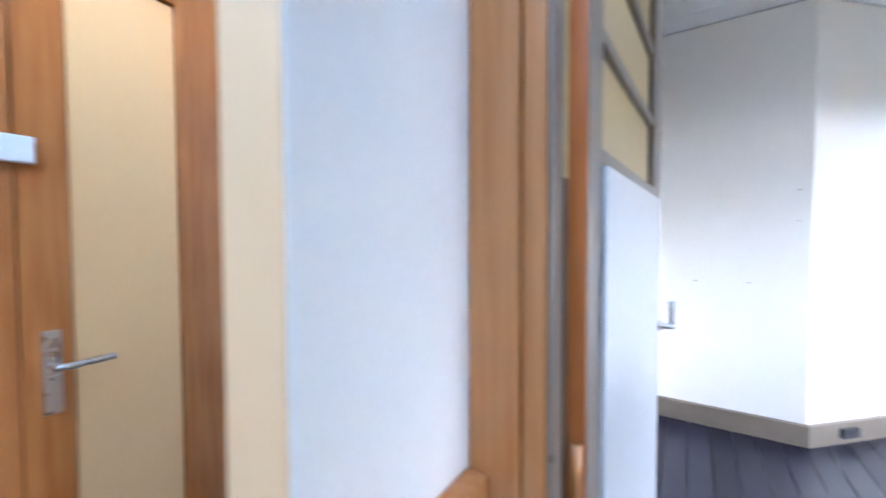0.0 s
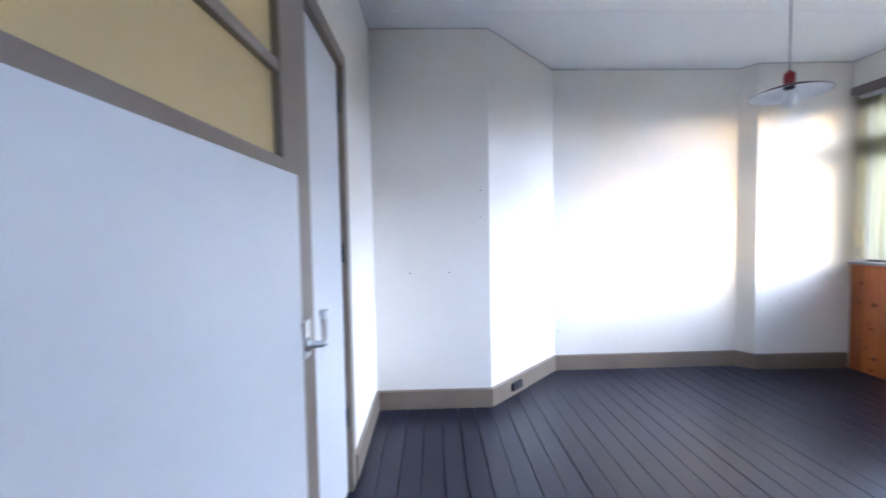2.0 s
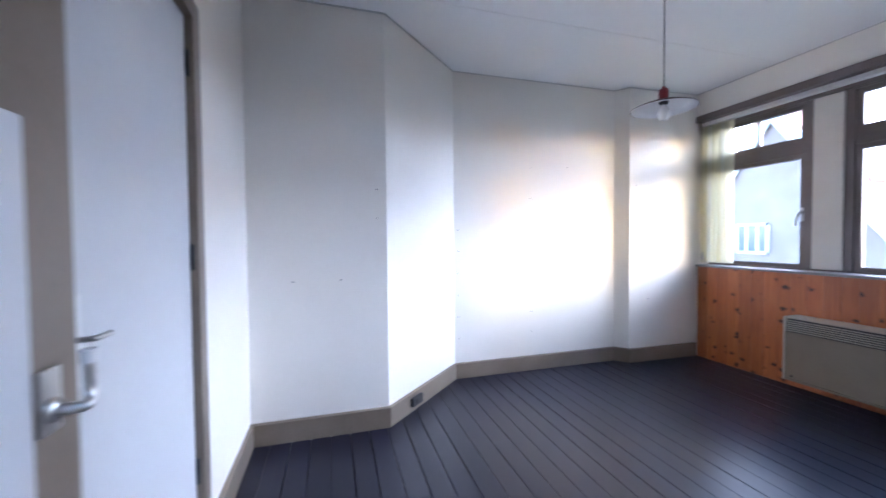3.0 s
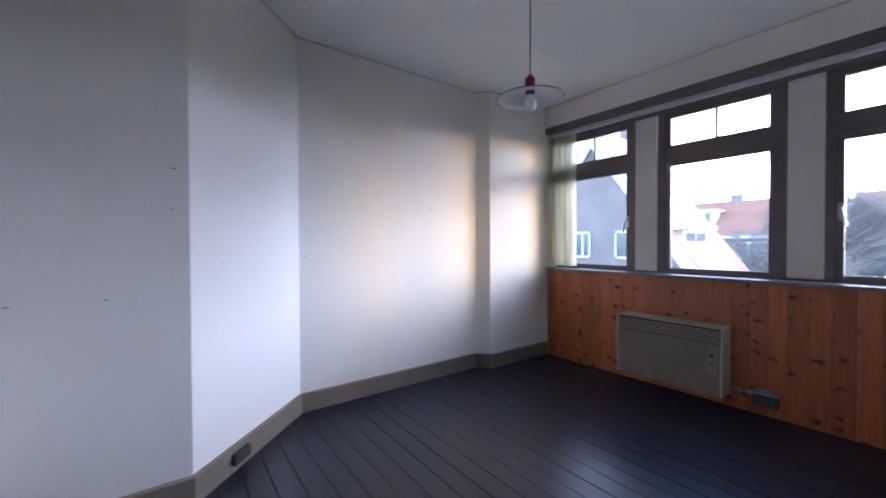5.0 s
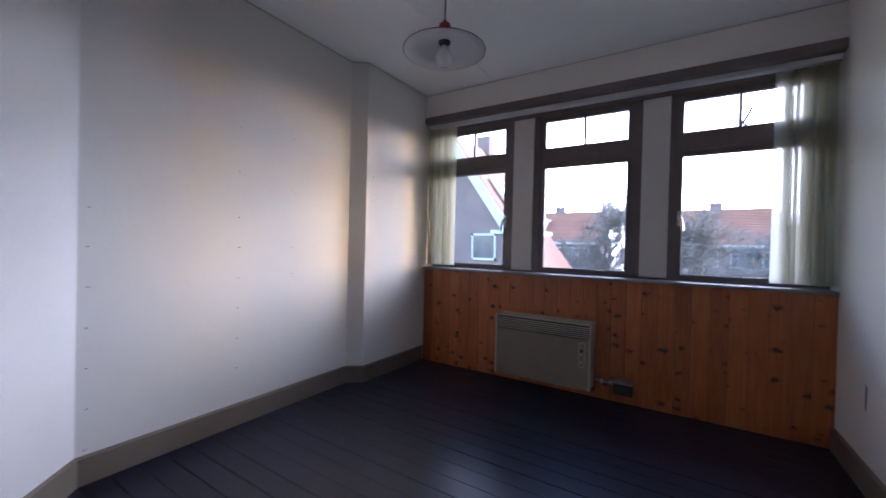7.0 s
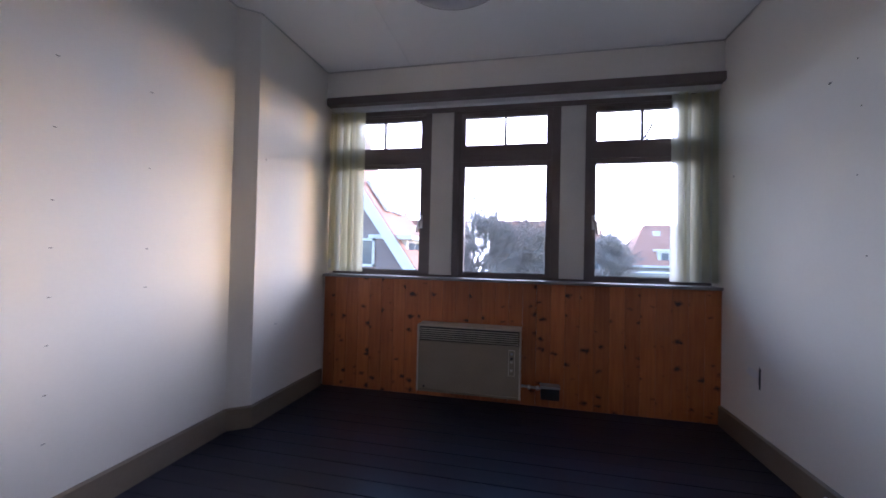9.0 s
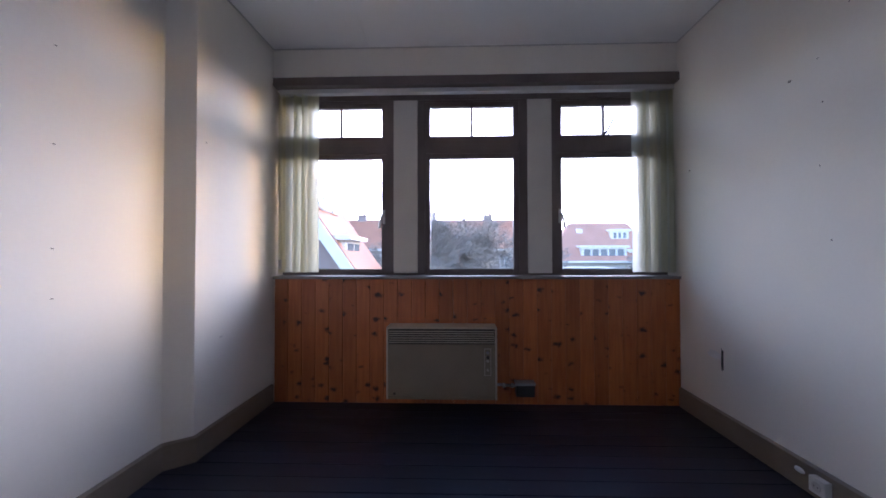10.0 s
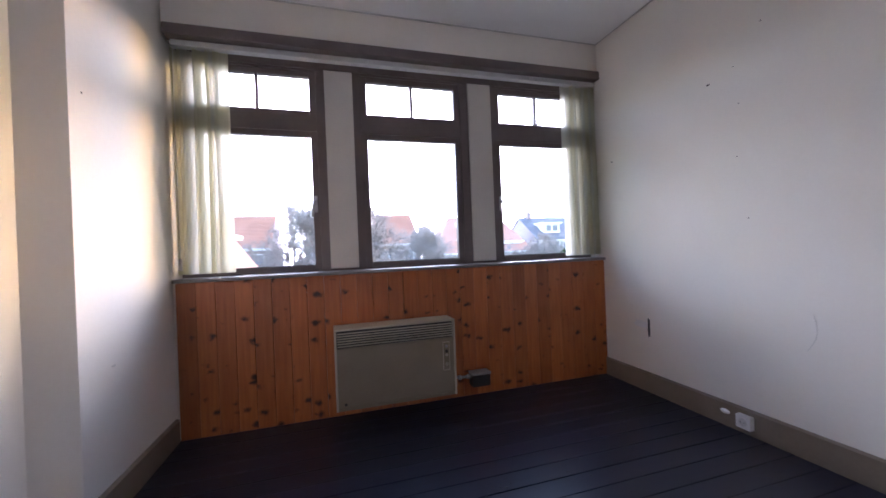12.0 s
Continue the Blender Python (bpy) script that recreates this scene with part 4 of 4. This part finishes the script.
def hip_roof(x0, x1, y0, y1, ze, zr, inset):
    """Roof with its ridge along y and sloping ends."""
    xm = (x0 + x1) / 2
    bm = bmesh.new()
    eaves = [bm.verts.new(p) for p in ((x0, y0, ze), (x1, y0, ze), (x1, y1, ze), (x0, y1, ze))]
    low, high = bm.verts.new((xm, y0 + inset, zr)), bm.verts.new((xm, y1 - inset, zr))
    for f in ((eaves[0], eaves[1], low), (eaves[1], eaves[2], high, low), (eaves[2], eaves[3], high), (eaves[3], eaves[0], low, high), eaves[::-1]):
        bm.faces.new(f)
    return bm


RENDER = surface("grey_render", (0.42, 0.41, 0.40), (0.52, 0.51, 0.50), 0.9, 20, 1, 0.1)
SLATE = surface("dark_slate", (0.11, 0.115, 0.135), (0.17, 0.175, 0.20), 0.7, 14, 0.8, 0.2)


def hipped_house():
    """Orange hipped roof with dormers in two rows."""
    h = thing("house", label="pale house with orange hipped roof and two rows of white dormers", category="house")
    boxes("wall", RENDER, [((32.4, -14.6, GZ), (37.8, -5.8, 0.75))], 0, h)
    new("roof", mesh_from(hip_roof(32.2, 38.2, -14.9, -5.5, 0.72, 4.05, 2.1), "roof", ROOFTILE)).parent = h
    dormer(h, 32.6, -9.75, 0.86, 3.7, 0.95, 2.0, 5)
    dormer(h, 32.8, -12.9, 0.86, 2.1, 0.65, 1.8, 3)
    dormer(h, 33.9, -11.6, 2.45, 1.5, 0.8, 1.6, 3)
    boxes("skylight", OUTWHITE, [((34.35, -8.6, 3.1), (34.75, -8.1, 3.5))], 0.01, h)
    boxes("gutter", OUTWHITE, [((32.0, -14.9, 0.58), (32.2, -5.5, 0.74))], 0, h)
    return h


def slate_house():
    """Dark house at the end of the gardens."""
    h = thing("house", label="dark brick house with slate roof and a white dormer", category="house")
    new("wall", mesh_from(gable_walls(33, 40, -23.0, -15.7, 1.65, 3.85, "y"), "wall", SLATE)).parent = h
    bm = bmesh.new()
    gable_roof(bm, 33, 40, -23.0, -15.7, 1.65, 3.9, "y", over=0.1)
    new("roof", mesh_from(bm, "roof", SLATE)).parent = h
    dormer(h, 33.6, -17.7, 2.3, 1.7, 0.85, 2.0, 2)
    for y in (-16.2, -18.4, -20.4):
        far_window(h, 32.995, y, 0.55, 0.7, 0.9, 2)
    boxes("gutter", OUTWHITE, [((32.7, -23.0, 1.5), (32.98, -15.7, 1.62))], 0, h)
    boxes("chimney", BRICK, [((36.2, -17.0, 3.6), (36.8, -16.5, 4.6))], 0.02, h)
    return h


hipped_house()
slate_house()
tagged(boxes("shed", RENDER, [((27.0, -8.2, GZ), (30.0, -3.2, 0.15)), ((26.8, -8.4, 0.15), (30.2, -3.0, 0.35))], 0.02), "low flat roofed garden building", "shed")


def bare_tree(x, y, height, seed):
    """Bare winter tree: trunk, limbs and a haze of fine twigs."""
    rnd = random.Random(seed)
    t = thing("tree", (x, y, GZ), label="bare winter tree with dense fine twigs", category="tree", group="garden trees")
    bm = bmesh.new()

    def limb(a, b, ra, rb, sides):
        axis = (b - a).normalized()
        u = axis.orthogonal().normalized()
        v = axis.cross(u)
        lo = [bm.verts.new(a + (u * math.cos(6.2832 * i / sides) + v * math.sin(6.2832 * i / sides)) * ra) for i in range(sides)]
        hi = [bm.verts.new(b + (u * math.cos(6.2832 * i / sides) + v * math.sin(6.2832 * i / sides)) * rb) for i in range(sides)]
        for i in range(sides):
            bm.faces.new((lo[i], lo[(i + 1) % sides], hi[(i + 1) % sides], hi[i]))

    def grow(a, way, length, r, level):
        mid = a + way * length * 0.55 + Vector((rnd.uniform(-1, 1), rnd.uniform(-1, 1), rnd.uniform(-0.3, 0.6))) * length * 0.09
        b = mid + (way + Vector((rnd.uniform(-0.3, 0.3), rnd.uniform(-0.3, 0.3), rnd.uniform(-0.1, 0.3)))).normalized() * length * 0.5
        sides = 6 if level < 2 else 3
        limb(a, mid, r, r * 0.8, sides)
        limb(mid, b, r * 0.8, r * 0.5, sides)
        if level >= 5:
            return
        for k in range(6 if level else 8):
            f = rnd.uniform(0.35, 1.0)
            p = a.lerp(mid, f / 0.55) if f < 0.55 else mid.lerp(b, (f - 0.55) / 0.45)
            d = (way + Vector((rnd.uniform(-1, 1), rnd.uniform(-1, 1), rnd.uniform(-0.35, 0.75))) * 1.1).normalized()
            grow(p, d, length * rnd.uniform(0.5, 0.72), max(r * 0.45, 0.009), level + 1)

    grow(Vector((0, 0, 0)), Vector((0, 0, 1)), height * 0.42, height * 0.022, 0)
    ob = new("branches", mesh_from(bm, "branches", BARK))
    ob.parent = t
    return t


bare_tree(20.0, 4.6, 7.9, 3)
bare_tree(22.0, 1.0, 7.6, 8)
bare_tree(26.0, -2.4, 7.4, 12)
bare_tree(28.5, -12.6, 6.3, 21)


def hedge():
    rnd = random.Random(2)
    bm = bmesh.new()
    for i in range(9000):
        c = Vector((31.3 + rnd.gauss(0, 0.4), rnd.uniform(-30, -15.4), GZ + rnd.uniform(0, 3.9) + rnd.gauss(0, 0.12)))
        m = Matrix.Translation(c) @ Euler((rnd.uniform(0, 6), rnd.uniform(0, 6), rnd.uniform(0, 6))).to_matrix().to_4x4()
        v = [bm.verts.new(m @ Vector(p)) for p in ((-0.16, 0, 0), (0, -0.09, 0.02), (0.16, 0, 0), (0, 0.09, 0.02))]
        bm.faces.new(v)
    return tagged(new("hedge", mesh_from(bm, "hedge", HEDGE)), "evergreen garden hedge", "hedge", kind="stuff")


hedge()


# ---- boards: panelling under the windows, then the floor ----
def board_mesh(name, mat, size, bevel):
    bm = bmesh.new()
    add_box(bm, (-size[0] / 2, -size[1] / 2, -size[2] / 2), [s / 2 for s in size])
    bmesh.ops.bevel(bm, geom=bm.edges[:], offset=bevel, segments=1, affect="EDGES")
    return mesh_from(bm, name, mat)


panelling = tagged(new("wall_panelling"), "knotty varnished pine boarding under the windows", kind="structure")
N = 29
bw = (3.99 - YR) / N
bmsh = board_mesh("board", PINE, (0.016, bw - 0.0008, 0.982), 0.0024)
for i in range(N):
    o = new("board", bmsh)
    o.parent = panelling
    o.matrix_basis = pose(XW + 0.008 + random.uniform(-0.0008, 0.0008), YR + bw * (i + 0.5), 0.0015 + 0.491)

planks = bpy.data.objects["floor"]
PW = 0.1243
count = 37
pm = board_mesh("plank", FLOOR, (PW - 0.003, 3.55, 0.02), 0.0016)
for i in range(count):
    o = new("plank", pm)
    o.parent = planks
    o.matrix_basis = pose(-0.2424 + PW * (i + 0.5), 2.4, -0.0106 + random.uniform(-0.0012, 0.0008), 0, random.uniform(-0.35, 0.35), 0) @ Matrix.Diagonal((random.choice((0.978, 0.990, 0.998, 1.002, 1.008)), 1, 1, 1))
tagged(boxes("floor_hall", HALLFLOOR, [((-1.30, -1.2, -0.019), (4.36, 0.62, -0.001)), ((-1.3, 0.62, -0.019), (-0.232, 1.05, -0.001))]), "brown landing floor", kind="structure")
